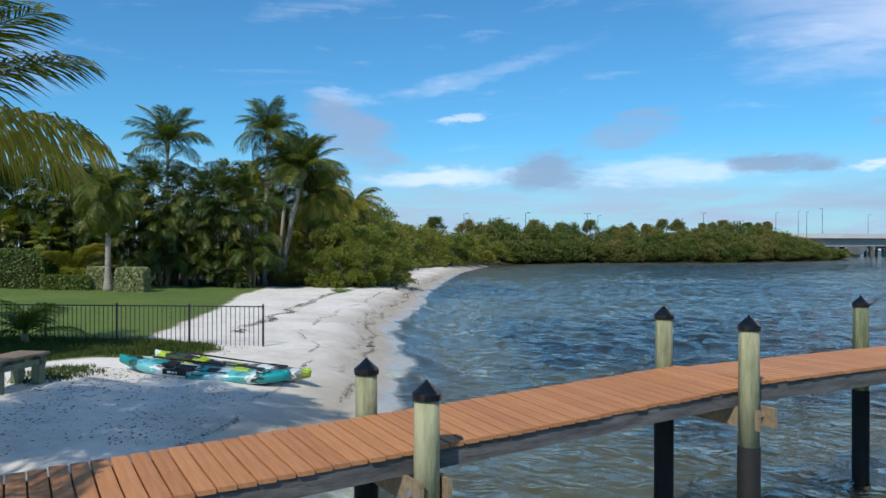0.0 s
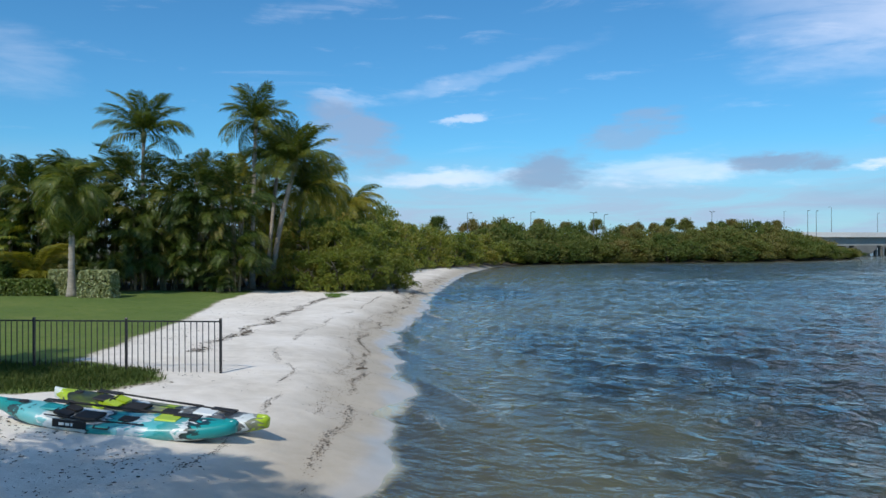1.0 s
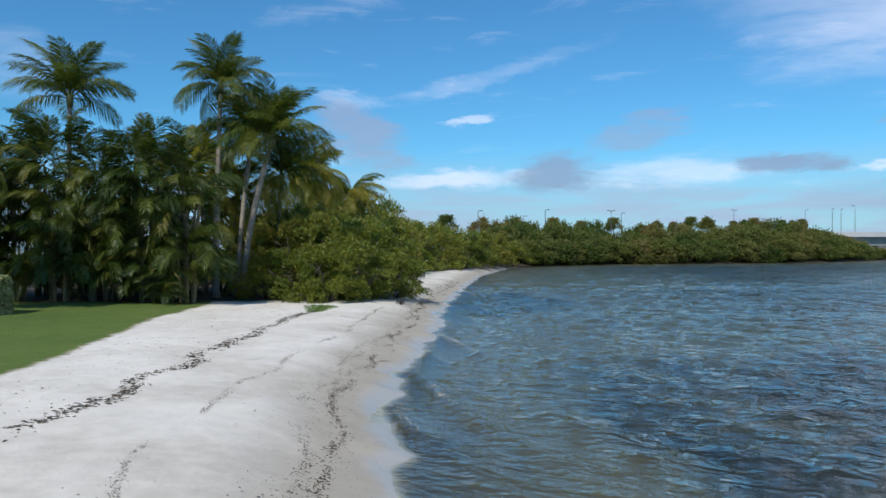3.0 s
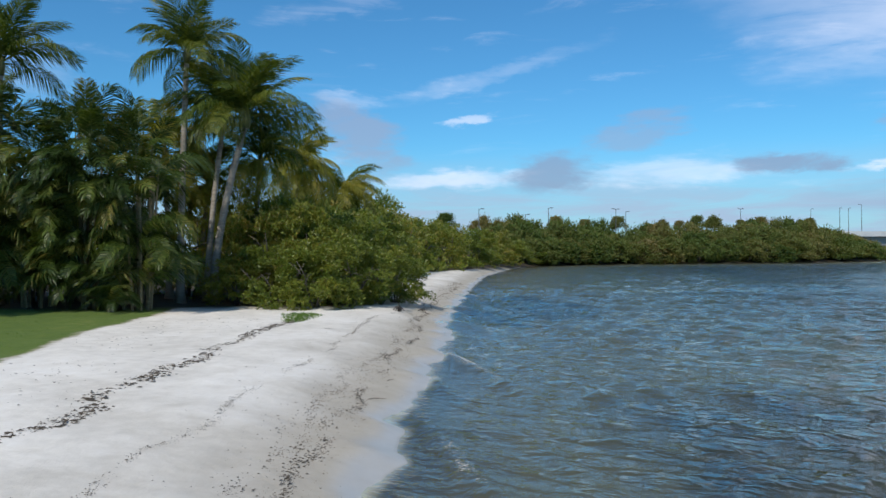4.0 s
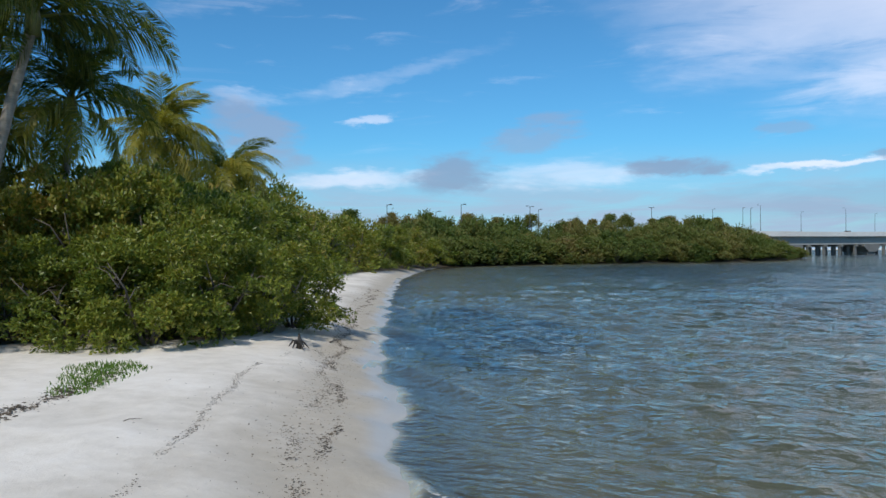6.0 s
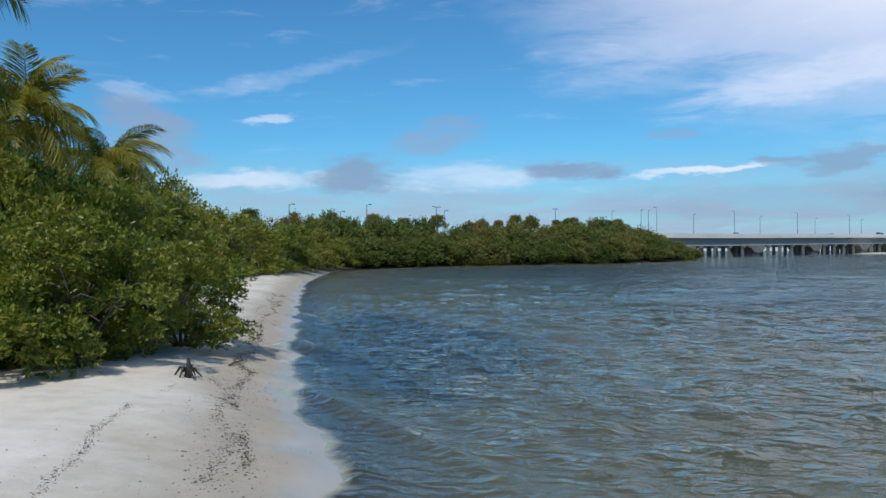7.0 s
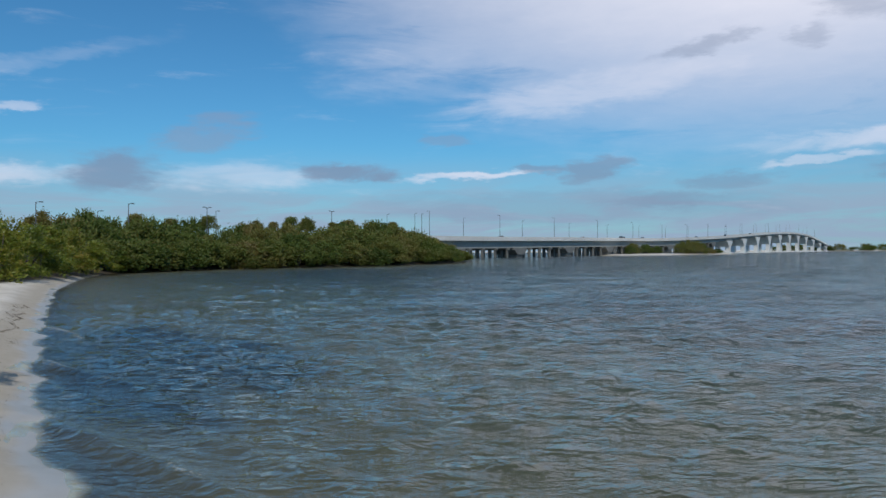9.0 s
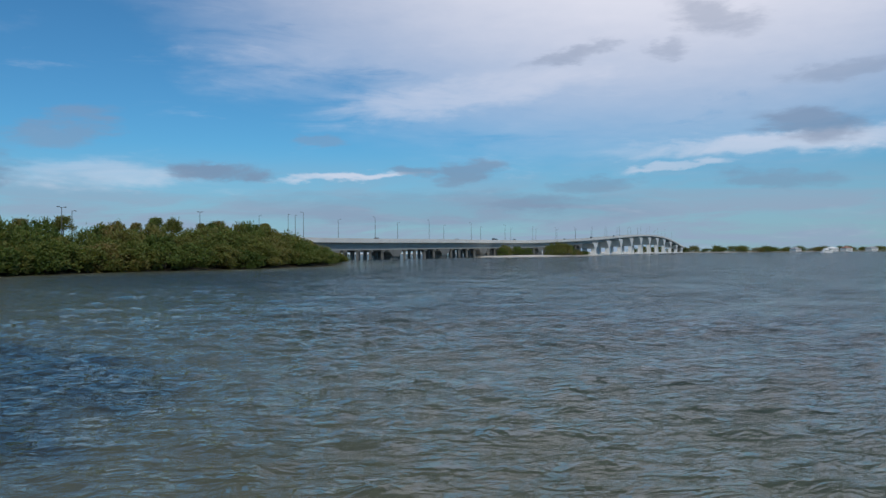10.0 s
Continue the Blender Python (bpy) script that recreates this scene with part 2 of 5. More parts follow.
M_BENCH_TOP = plain("weathered_brown_board", (0.13, 0.095, 0.06), (0.30, 0.23, 0.16), 3, 0.85, 0, 0.5, 14, (1, 8, 8))
M_BENCH_LEG = plain("green_grey_post", (0.07, 0.095, 0.06), (0.19, 0.22, 0.15), 4, 0.85, 0, 0.4)
M_CONCRETE = plain("bridge_concrete", (0.55, 0.54, 0.51), (0.72, 0.71, 0.68), 0.08, 0.85, 0, 0.2, 1.5)
# girders get a darker concrete: shade below the deck edge put into the colour
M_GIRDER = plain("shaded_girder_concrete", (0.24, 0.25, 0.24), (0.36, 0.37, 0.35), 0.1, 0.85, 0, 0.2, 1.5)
M_PIER = plain("pier_concrete", (0.55, 0.55, 0.53), (0.72, 0.72, 0.70), 0.15, 0.85, 0, 0.2, 2)
M_POLE = plain("grey_lamp_pole", (0.10, 0.105, 0.11), (0.18, 0.185, 0.19), 2, 0.5, 0.5)
M_WHITE = plain("white_render", (0.62, 0.62, 0.60), (0.80, 0.80, 0.78), 0.5, 0.7)
M_ROOF = plain("terracotta_roof", (0.22, 0.11, 0.08), (0.36, 0.20, 0.15), 0.5, 0.8)
# far darker than the high columns: shadow under the low deck painted in
M_TRESTLE = plain("shaded_trestle_concrete", (0.10, 0.105, 0.10), (0.20, 0.20, 0.19), 0.15, 0.9, 0, 0.2, 2)
M_CORE = plain("dark_hedge_core", (0.010, 0.016, 0.006), (0.03, 0.04, 0.015), 3, 0.9)
M_ROOF_GREY = plain("grey_roof", (0.22, 0.22, 0.23), (0.40, 0.40, 0.41), 0.5, 0.8)
M_GLASSDARK = plain("dark_window_glass", (0.03, 0.035, 0.04), (0.06, 0.07, 0.08), 2, 0.1)
M_TYRE = plain("tyre_rubber", (0.012, 0.012, 0.012), (0.03, 0.03, 0.03), 5, 0.8)
M_CAR_A = plain("silver_car_paint", (0.35, 0.36, 0.38), (0.45, 0.46, 0.48), 1, 0.3, 0.4)
M_CAR_B = plain("dark_car_paint", (0.02, 0.022, 0.03), (0.04, 0.045, 0.05), 1, 0.25, 0.2)
M_ASPHALT = plain("asphalt", (0.04, 0.04, 0.042), (0.065, 0.065, 0.066), 0.5, 0.9)
M_WRACK = plain("dried_seaweed", (0.03, 0.024, 0.017), (0.13, 0.10, 0.07), 3, 0.9, 0, 0.5, 30)
M_ROOT = plain("wet_dark_root", (0.008, 0.007, 0.006), (0.035, 0.028, 0.022), 6, 0.7)
M_STICK = plain("driftwood", (0.05, 0.04, 0.03), (0.14, 0.11, 0.085), 6, 0.9)


def ground_material():
    m, g = material("sand_grass_and_sea_bed")
    pos = g.add("ShaderNodeNewGeometry").outputs["Position"]
    z = g.add("ShaderNodeSeparateXYZ", None, Vector=pos).outputs[2]
    lawn = g.add("ShaderNodeAttribute", {"attribute_name": "lawn"}).outputs["Fac"]
    wood = g.add("ShaderNodeAttribute", {"attribute_name": "litter"}).outputs["Fac"]
    n1, n2, n3 = g.noise(pos, 0.35, 5), g.noise(pos, 2.6, 6, 0.62), g.noise(pos, 38.0, 4, 0.7)
    dry = g.ramp(g.math("ADD", g.math("MULTIPLY", n1, 0.55), g.math("MULTIPLY", n2, 0.45)),
                 [(0.30, (0.55, 0.505, 0.435)), (0.52, (0.73, 0.68, 0.605)), (0.72, (0.82, 0.78, 0.72))])
    dry = g.mix(g.add("ShaderNodeMapRange", None, Value=n3, i1=0.60, i2=0.75, i3=0.0, i4=0.35).outputs[0], dry, c4(0.36, 0.31, 0.25))
    damp = g.mix(n2, c4(0.36, 0.31, 0.24), c4(0.50, 0.45, 0.37))
    edge = g.math("ADD", z, g.math("MULTIPLY", g.math("SUBTRACT", n1, 0.5), 0.38))
    sand = g.mix(g.add("ShaderNodeMapRange", {"interpolation_type": "SMOOTHSTEP"}, Value=edge, i1=0.25, i2=0.80, i3=0.0, i4=1.0).outputs[0], damp, dry)
    wetness = g.add("ShaderNodeMapRange", {"interpolation_type": "SMOOTHSTEP"}, Value=edge, i1=0.19, i2=0.05, i3=0.0, i4=1.0).outputs[0]
    sand = g.mix(wetness, sand, g.mix(n2, c4(0.40, 0.37, 0.32), c4(0.52, 0.49, 0.44)))
    # bed darkens with depth: light lost in the water is put into its colour
    bed = g.ramp(g.math("MULTIPLY", g.math("ADD", z, g.math("MULTIPLY", g.math("SUBTRACT", n2, 0.5), 0.30)), -0.5),
                 [(0.004, (0.15, 0.125, 0.085)), (0.03, (0.060, 0.052, 0.036)), (0.20, (0.105, 0.096, 0.060)), (0.60, (0.066, 0.080, 0.062)), (1.0, (0.012, 0.030, 0.040))])
    # dark patches in the bed's colour, standing for deep blue sky mirrored above
    patch_edge = g.math("MULTIPLY", g.math("SUBTRACT", g.noise(g.scaled(pos, 1.0, 0.45, 1), 0.22, 4, 0.6), 0.5), 1.7)
    at = g.add("ShaderNodeSeparateXYZ", None, Vector=pos)
    def bank(cx, cy, rx, ry):
        u, v = g.math("DIVIDE", g.math("SUBTRACT", at.outputs[0], cx), rx), g.math("DIVIDE", g.math("SUBTRACT", at.outputs[1], cy), ry)
        r = g.math("SQRT", g.math("ADD", g.math("MULTIPLY", u, u), g.math("MULTIPLY", v, v)))
        return g.add("ShaderNodeMapRange", {"interpolation_type": "SMOOTHSTEP"}, Value=g.math("ADD", r, patch_edge), i1=1.15, i2=0.75, i3=0.0, i4=0.92).outputs[0]
    weed = g.math("MAXIMUM", g.math("MULTIPLY", bank(2.6, 65, 3.6, 11), 0.85), g.math("MULTIPLY", bank(16.0, 29, 13.8, 16.5), 0.95))
    bed = g.mix(weed, bed, c4(0.010, 0.016, 0.022))
    sand = g.mix(g.add("ShaderNodeMapRange", None, Value=z, i1=0.01, i2=-0.04, i3=0.0, i4=1.0).outputs[0], sand, bed)
    turf = g.ramp(g.math("ADD", g.math("MULTIPLY", g.noise(pos, 0.22, 4), 0.5), g.math("MULTIPLY", n2, 0.5)),
                  [(0.30, (0.060, 0.108, 0.016)), (0.55, (0.105, 0.152, 0.024)), (0.75, (0.19, 0.195, 0.05))])
    ragged = g.math("ADD", lawn, g.math("MULTIPLY", g.math("SUBTRACT", n2, 0.5), 0.9))
    turf_mask = g.add("ShaderNodeMapRange", {"interpolation_type": "SMOOTHSTEP"}, Value=ragged, i1=0.36, i2=0.62, i3=0.0, i4=1.0).outputs[0]
    verge = g.add("ShaderNodeMapRange", {"interpolation_type": "SMOOTHSTEP"}, Value=ragged, i1=0.18, i2=0.5, i3=0.0, i4=0.75).outputs[0]
    col = g.mix(verge, sand, c4(0.24, 0.20, 0.105))
    col = g.mix(turf_mask, col, turf)
    col = g.mix(wood, col, g.mix(n2, c4(0.03, 0.024, 0.016), c4(0.085, 0.065, 0.04)))
    prints = g.add("ShaderNodeTexVoronoi", {"feature": "SMOOTH_F1"}, Vector=pos, Scale=2.4, Randomness=1.0).outputs["Distance"]
    h = g.math("ADD", g.math("MULTIPLY", n2, 0.6), g.math("ADD", g.math("MULTIPLY", n3, 0.12), g.math("MULTIPLY", prints, 0.35)))
    soft = g.math("SUBTRACT", 1.0, wetness)
    bp = g.add("ShaderNodeBump", None, Strength=g.math("ADD", 0.08, g.math("MULTIPLY", soft, 0.5)), Distance=0.07, Height=h)
    rough = g.math("SUBTRACT", 0.92, g.math("MULTIPLY", wetness, 0.56))
    bs = g.add("ShaderNodeBsdfPrincipled", None, Base_Color=col, Roughness=rough, Normal=bp, Specular_IOR_Level=g.math("ADD", 0.4, g.math("MULTIPLY", wetness, 0.3)))
    finish(g, bs)
    return m


def water_material():
    m, g = material("bay_water")
    pos = g.add("ShaderNodeNewGeometry").outputs["Position"]
    fetch = g.add("ShaderNodeAttribute", {"attribute_name": "fetch"}).outputs["Fac"]
    shelter = g.add("ShaderNodeAttribute", {"attribute_name": "offshore"}).outputs["Fac"]
    swung = g.scaled(pos, 1, 1, 1, (0, 0, radians(30)))
    ripple = g.noise(g.scaled(swung, 0.7, 1.25, 1), 5.0, 2, 0.5, 0.3)
    chop = g.noise(g.scaled(swung, 0.62, 1.2, 1), 2.1, 3, 0.55, 0.5)
    roll = g.noise(g.scaled(swung, 0.5, 1.0, 1), 0.36, 4, 0.55, 0.5)
    gust = g.noise(g.scaled(swung, 0.4, 1.0, 1), 0.05, 5, 0.6, 0.3)
    h = g.math("ADD", g.math("MULTIPLY", ripple, 0.035),
               g.math("ADD", g.math("MULTIPLY", g.math("POWER", chop, 4.0), g.math("ADD", 0.08, g.math("ADD", g.math("MULTIPLY", shelter, 0.46), g.math("MULTIPLY", fetch, 0.50)))),
                      g.math("MULTIPLY", g.math("POWER", roll, 2.0), g.math("MULTIPLY", fetch, 1.6))))
    bp = g.add("ShaderNodeBump", None, Strength=1.0, Distance=1.0, Height=h)
    # the sides of waves that face the beach show more than their backs, in packets of every size
    packet = g.noise(g.scaled(swung, 0.8, 1.0, 1), 0.16, 7, 0.80, 0.3)
    amount = g.add("ShaderNodeMapRange", None, Value=packet, i1=0.37, i2=0.63, i3=-0.35, i4=2.1).outputs[0]
    short = g.add("ShaderNodeMapRange", None, Value=packet, i1=0.47, i2=0.66, i3=0.0, i4=2.2).outputs[0]
    amount = g.math("ADD", g.math("MULTIPLY", amount, g.math("MULTIPLY", fetch, 0.9)), g.math("MULTIPLY", short, g.math("MULTIPLY", shelter, 0.13)))
    # slopes of the small waves out in the bay that are too fine to see one by one
    fine = g.add("ShaderNodeTexNoise", None, Vector=g.scaled(swung, 0.7, 1.3, 1), Scale=3.2, Detail=2.0, Roughness=0.5).outputs["Color"]
    centred = g.add("ShaderNodeVectorMath", None, i0=fine, i1=(0.5, 0.5, 0.5))
    centred.operation = "SUBTRACT"
    slope = g.math("MULTIPLY", g.add("ShaderNodeMapRange", None, Value=packet, i1=0.38, i2=0.62, i3=0.3, i4=1.9).outputs[0], g.math("MULTIPLY", fetch, 1.6))
    slopes = g.add("ShaderNodeVectorMath", None, i0=centred, i1=g.add("ShaderNodeCombineXYZ", None, X=g.math("MULTIPLY", slope, 0.7), Y=slope, Z=0.0))
    slopes.operation = "MULTIPLY"
    tilted = g.add("ShaderNodeVectorMath", None, i0=bp, i1=slopes)
    tilted.operation = "ADD"
    lean = g.add("ShaderNodeVectorMath", None, i0=tilted, i1=g.add("ShaderNodeCombineXYZ", None, X=g.math("MULTIPLY", amount, -0.21), Y=g.math("MULTIPLY", amount, -0.31), Z=0.0))
    lean.operation = "ADD"
    facing = g.add("ShaderNodeVectorMath", None, i0=lean)
    facing.operation = "NORMALIZE"
    ruffle = g.math("ADD", 0.02, g.math("MULTIPLY", fetch, 0.05))
    tint = g.mix(gust, c4(0.52, 0.65, 0.63), c4(0.64, 0.76, 0.73))
    bs = g.add("ShaderNodeBsdfPrincipled", None, Base_Color=tint, Roughness=ruffle, IOR=1.33, Transmission_Weight=1.0, Normal=facing)
    finish(g, bs)
    return m


def kayak_material(name, stops, seed):
    """Moulded plastic with swirled blocks of colour from stern to bow."""
    m, g = material(name)
    vec = g.add("ShaderNodeTexCoord").outputs["Object"]
    xyz = g.add("ShaderNodeSeparateXYZ", None, Vector=vec)
    n = g.noise(g.scaled(vec, 1.0, 1.6, 2.2, (0, 0, 0.4), (seed, 0, 0)), 3.0, 3, 0.5, 0.9)
    f = g.math("ADD", g.math("ADD", g.math("MULTIPLY", xyz.outputs[0], 0.27), 0.5), g.math("MULTIPLY", g.math("SUBTRACT", n, 0.5), 0.26))
    col = g.mix(0.2, g.ramp(f, stops, "CONSTANT"), g.ramp(f, stops))
    # lower hull goes near-black: shade beneath its side put into the colour
    keel = g.add("ShaderNodeMapRange", None, Value=g.math("ADD", xyz.outputs[2], g.math("MULTIPLY", g.math("SUBTRACT", n, 0.5), 0.08)), i1=0.095, i2=0.08, i3=0.0, i4=1.0).outputs[0]
    col = g.mix(keel, col, c4(0.012, 0.014, 0.016))
    scuff = g.noise(vec, 30, 4)
    bs = g.add("ShaderNodeBsdfPrincipled", None, Base_Color=col, Roughness=g.math("ADD", 0.28, g.math("MULTIPLY", scuff, 0.2)),
               Normal=g.add("ShaderNodeBump", None, Strength=0.08, Distance=0.01, Height=scuff))
    finish(g, bs)
    return m


TEAL, PALE_TEAL, WHITE, BLK, LIME, GREY = (0.008, 0.27, 0.27), (0.10, 0.42, 0.45), (0.62, 0.68, 0.68), (0.012, 0.014, 0.016), (0.36, 0.50, 0.02), (0.14, 0.14, 0.13)
M_GROUND, M_WATER = ground_material(), water_material()
M_KAYAK_TEAL = kayak_material("teal_white_black_plastic", [(0.0, TEAL), (0.09, BLK), (0.13, PALE_TEAL), (0.23, WHITE), (0.40, WHITE), (0.43, BLK), (0.46, TEAL), (0.53, PALE_TEAL), (0.59, WHITE), (0.64, PALE_TEAL), (0.70, TEAL), (0.80, WHITE), (0.83, BLK), (0.87, TEAL)], 0.0)
M_KAYAK_LIME = kayak_material("lime_black_white_plastic", [(0.0, WHITE), (0.05, LIME), (0.10, BLK), (0.22, LIME), (0.27, BLK), (0.35, WHITE), (0.40, GREY), (0.47, LIME), (0.51, BLK), (0.55, WHITE), (0.59, GREY), (0.66, BLK), (0.71, WHITE), (0.76, GREY), (0.80, BLK), (0.88, WHITE), (0.93, GREY), (0.97, LIME)], 3.7)
M_FITTING = plain("dull_black_fitting", (0.006, 0.006, 0.007), (0.016, 0.016, 0.017), 8, 0.75)
M_TEAL = plain("teal_plastic", (0.008, 0.20, 0.21), (0.015, 0.29, 0.30), 3, 0.3)
M_LIME = plain("lime_plastic", (0.30, 0.44, 0.02), (0.42, 0.55, 0.03), 3, 0.35)
M_PALE = plain("pale_plastic", (0.55, 0.6, 0.6), (0.7, 0.74, 0.74), 3, 0.4)


# ---------- mesh helpers ----------
class Build:
    """Collects vertices and faces for one mesh."""

    def __init__(self):
        self.v, self.f = [], []

    def box(self, lo, hi, m=None, taper=0.0):
        b = len(self.v)
        for k in (0, 1):
            t = taper * k
            for x, y in ((lo[0] + t, lo[1] + t), (hi[0] - t, lo[1] + t), (hi[0] - t, hi[1] - t), (lo[0] + t, hi[1] - t)):
                p = Vector((x, y, (lo[2], hi[2])[k]))
                self.v.append(tuple(m @ p if m else p))
        for q in ((0, 3, 2, 1), (4, 5, 6, 7), (0, 1, 5, 4), (1, 2, 6, 5), (2, 3, 7, 6), (3, 0, 4, 7)):
            self.f.append(tuple(b + i for i in q))
        return self

    def rounded(self, lo, hi, r, m=None):
        """A box with its long edges chamfered round x."""
        b = len(self.v)
        prof = [(lo[1] + r, lo[2]), (hi[1] - r, lo[2]), (hi[1], lo[2] + r), (hi[1], hi[2] - r), (hi[1] - r, hi[2]), (lo[1] + r, hi[2]), (lo[1], hi[2] - r), (lo[1], lo[2] + r)]
        for x in (lo[0], hi[0]):
            for y, z in prof:
                p = Vector((x, y, z))
                self.v.append(tuple(m @ p if m else p))
        n = len(prof)
        for i in range(n):
            j = (i + 1) % n
            self.f.append((b + i, b + n + i, b + n + j, b + j))
        self.f.append(tuple(b + i for i in range(n)))
        self.f.append(tuple(b + n + i for i in reversed(range(n))))
        return self

    def tube(self, pts, radii, n=8, cap=True):
        b = len(self.v)
        pts = [Vector(p) for p in pts]
        for i, p in enumerate(pts):
            d = (pts[min(i + 1, len(pts) - 1)] - pts[max(i - 1, 0)]).normalized()
            s = d.cross(Vector((0.31, 0.95, 0.07))).normalized()
            t = d.cross(s)
            for k in range(n):
                a = 2 * math.pi * k / n
                self.v.append(tuple(p + (s * math.cos(a) + t * math.sin(a)) * radii[i]))
        for i in range(len(pts) - 1):
            for k in range(n):
                j = (k + 1) % n
                self.f.append((b + i * n + k, b + i * n + j, b + (i + 1) * n + j, b + (i + 1) * n + k))
        if cap:
            self.f.append(tuple(b + k for k in reversed(range(n))))
            self.f.append(tuple(b + (len(pts) - 1) * n + k for k in range(n)))
        return self

    def mesh(self, name, mat, smooth=False):
        me = bpy.data.meshes.new(name)
        me.from_pydata(self.v, [], self.f)
        if mat:
            me.materials.append(mat)
        me.validate()
        if smooth:
            me.polygons.foreach_set("use_smooth", [True] * len(me.polygons))
        me.update()
        return me


def part(name, data, mat, parent, label="", m=None, smooth=False):
    """One mesh object under a thing or part."""
    me = data.mesh(name, mat, smooth) if isinstance(data, Build) else data
    ob = new(name, me)
    ob.parent = parent
    if m is not None:
        ob.matrix_basis = m
    if label:
        tagged(ob, label)
    return ob


def thing(name, m, label, category, group="", kind=""):
    """An Empty at the thing's base."""
    return_ob = new(name)
    return_ob.empty_display_size = 0.2
    return_ob.matrix_basis = m
    return tagged(return_ob, label, category, group, kind)


# ---------- the lie of the land ----------
SHORE = [(4, -400), (0.5, -60), (-0.6, -10), (-1.0, 5), (-1.2, 15), (-1.1, 19), (-1.05, 23), (-1.6, 28), (-2.15, 32.5), (-1.9, 38), (-1.5, 44), (-1.15, 50),
         (-1.25, 56), (-0.9, 64), (-0.1, 76), (0.8, 88), (2.6, 110), (5.5, 130), (9, 150), (14, 168), (24, 180), (40, 190), (60, 192.5), (80, 200),
         (100, 212), (119, 235), (128, 248), (133, 260), (136, 285), (150, 318), (165, 345), (150, 380), (120, 420), (0, 900), (-900, 3600)]


def edge_distance(px, py, line, closed):
    """Distance from points to a polyline, and whether they lie inside the closed outline."""
    p = np.array(line, float)
    d = np.full(px.shape, 1e9)
    inside = np.zeros(px.shape, bool)
    n = len(p)
    for i in range(n if closed else n - 1):
        a, b = p[i], p[(i + 1) % n]
        ab = b - a
        t = np.clip(((px - a[0]) * ab[0] + (py - a[1]) * ab[1]) / (ab @ ab), 0, 1)
        d = np.minimum(d, np.hypot(px - a[0] - t * ab[0], py - a[1] - t * ab[1]))
    for i in range(n):
        a, b = p[i], p[(i + 1) % n]
        if a[1] != b[1]:
            cross = ((a[1] > py) != (b[1] > py)) & (px < (b[0] - a[0]) * (py - a[1]) / (b[1] - a[1]) + a[0])
            inside ^= cross
    return d, inside


MAIN = SHORE + [(-4400, 3600), (-4400, -400)]
ISLET = [(322, 392), (350, 380), (385, 385), (430, 405), (475, 425), (480, 440), (420, 438), (350, 420), (320, 405)]
FAR_SHORE = [(1120, 740), (1160, 700), (1500, 700), (2000, 640), (2600, 480), (3300, 100), (4400, -500), (4400, 4400), (900, 4400), (1050, 1000)]
SLOPE_D = [-400, -60, -20, -8, -3, -1, 0, 0.5, 1.2, 2.2, 3.5, 6, 10, 15, 40, 4000]
SLOPE_Z = [-5, -3.0, -1.6, -0.85, -0.52, -0.24, 0, 0.15, 0.32, 0.56, 0.68, 0.74, 0.80, 1.03, 1.2, 1.3]
LAWN = [(-60, 17.5), (-9.8, 17.6), (-8.3, 18.9), (-6.7, 19.6), (-5.9, 20.7), (-6.7, 22.2), (-9.0, 23.2), (-9.9, 33.0), (-10.7, 39), (-11.6, 44), (-11.7, 50.5), (-12.2, 53.5), (-60, 54)]
LITTER = [(-60, 49.4), (-19, 49.4), (-15, 50.0), (-11.9, 53.0), (-8, 54.6), (-5.5, 55.2), (-4.2, 57.8), (-4.6, 66), (-5.6, 76), (-5.6, 100), (-2.6, 108), (1.2, 120), (4.4, 132), (7.5, 146), (11.5, 158), (18, 169),
          (25, 178), (40, 188), (60, 190.5), (81, 198), (102, 210), (121, 234), (130, 247), (136, 262), (140, 300), (-60, 600), (-800, 600)]


def height(px, py):
    px, py = np.asarray(px, float), np.asarray(py, float)
    best = np.full(px.shape, -9.0)
    for line in (MAIN, ISLET, FAR_SHORE):
        d, ins = edge_distance(px, py, line, True)
        d = np.where(ins, d, -d)
        # the water's edge runs in small scallops
        if line is MAIN:
            d = d + (0.16 * np.sin(py * 1.15 + 0.8 * np.sin(py * 0.43)) + 0.10 * np.sin(py * 2.7 + 1.2 * np.sin(py * 0.9)) + 0.05 * np.sin(py * 6.1 + px)) * np.exp(-(d / 1.1) ** 2) * (np.abs(py) < 110)
        best = np.maximum(best, np.interp(d, SLOPE_D, SLOPE_Z))
    dune = 0.16 * np.exp(-((px + 7.6) / 2.2) ** 2 - ((py - 15.5) / 3.0) ** 2)
    rough = 0.025 * np.sin(px * 2.1 + 1.3 * np.sin(py * 1.1)) * np.sin(py * 1.7 + np.sin(px * 1.9)) + 0.015 * np.sin(px * 5.3 + py * 3.1) * np.sin(py * 4.7)
    return best + dune + rough * np.clip(best * 2.5, 0, 1)


def ground(x, y):
    return float(height(np.array([x]), np.array([y]))[0])


def spaced(stops):
    """Coordinates whose spacing changes from stretch to stretch: (from, to, step), then growing outwards."""
    out = []
    for a, b, s in stops:
        out += list(np.linspace(a, b, max(2, round((b - a) / s)), endpoint=False))
    return np.array(out)


def outward(a, b, n):
    """n coordinates from a to b, denser at a."""
    return a + (b - a) * np.linspace(0, 1, n) ** 3


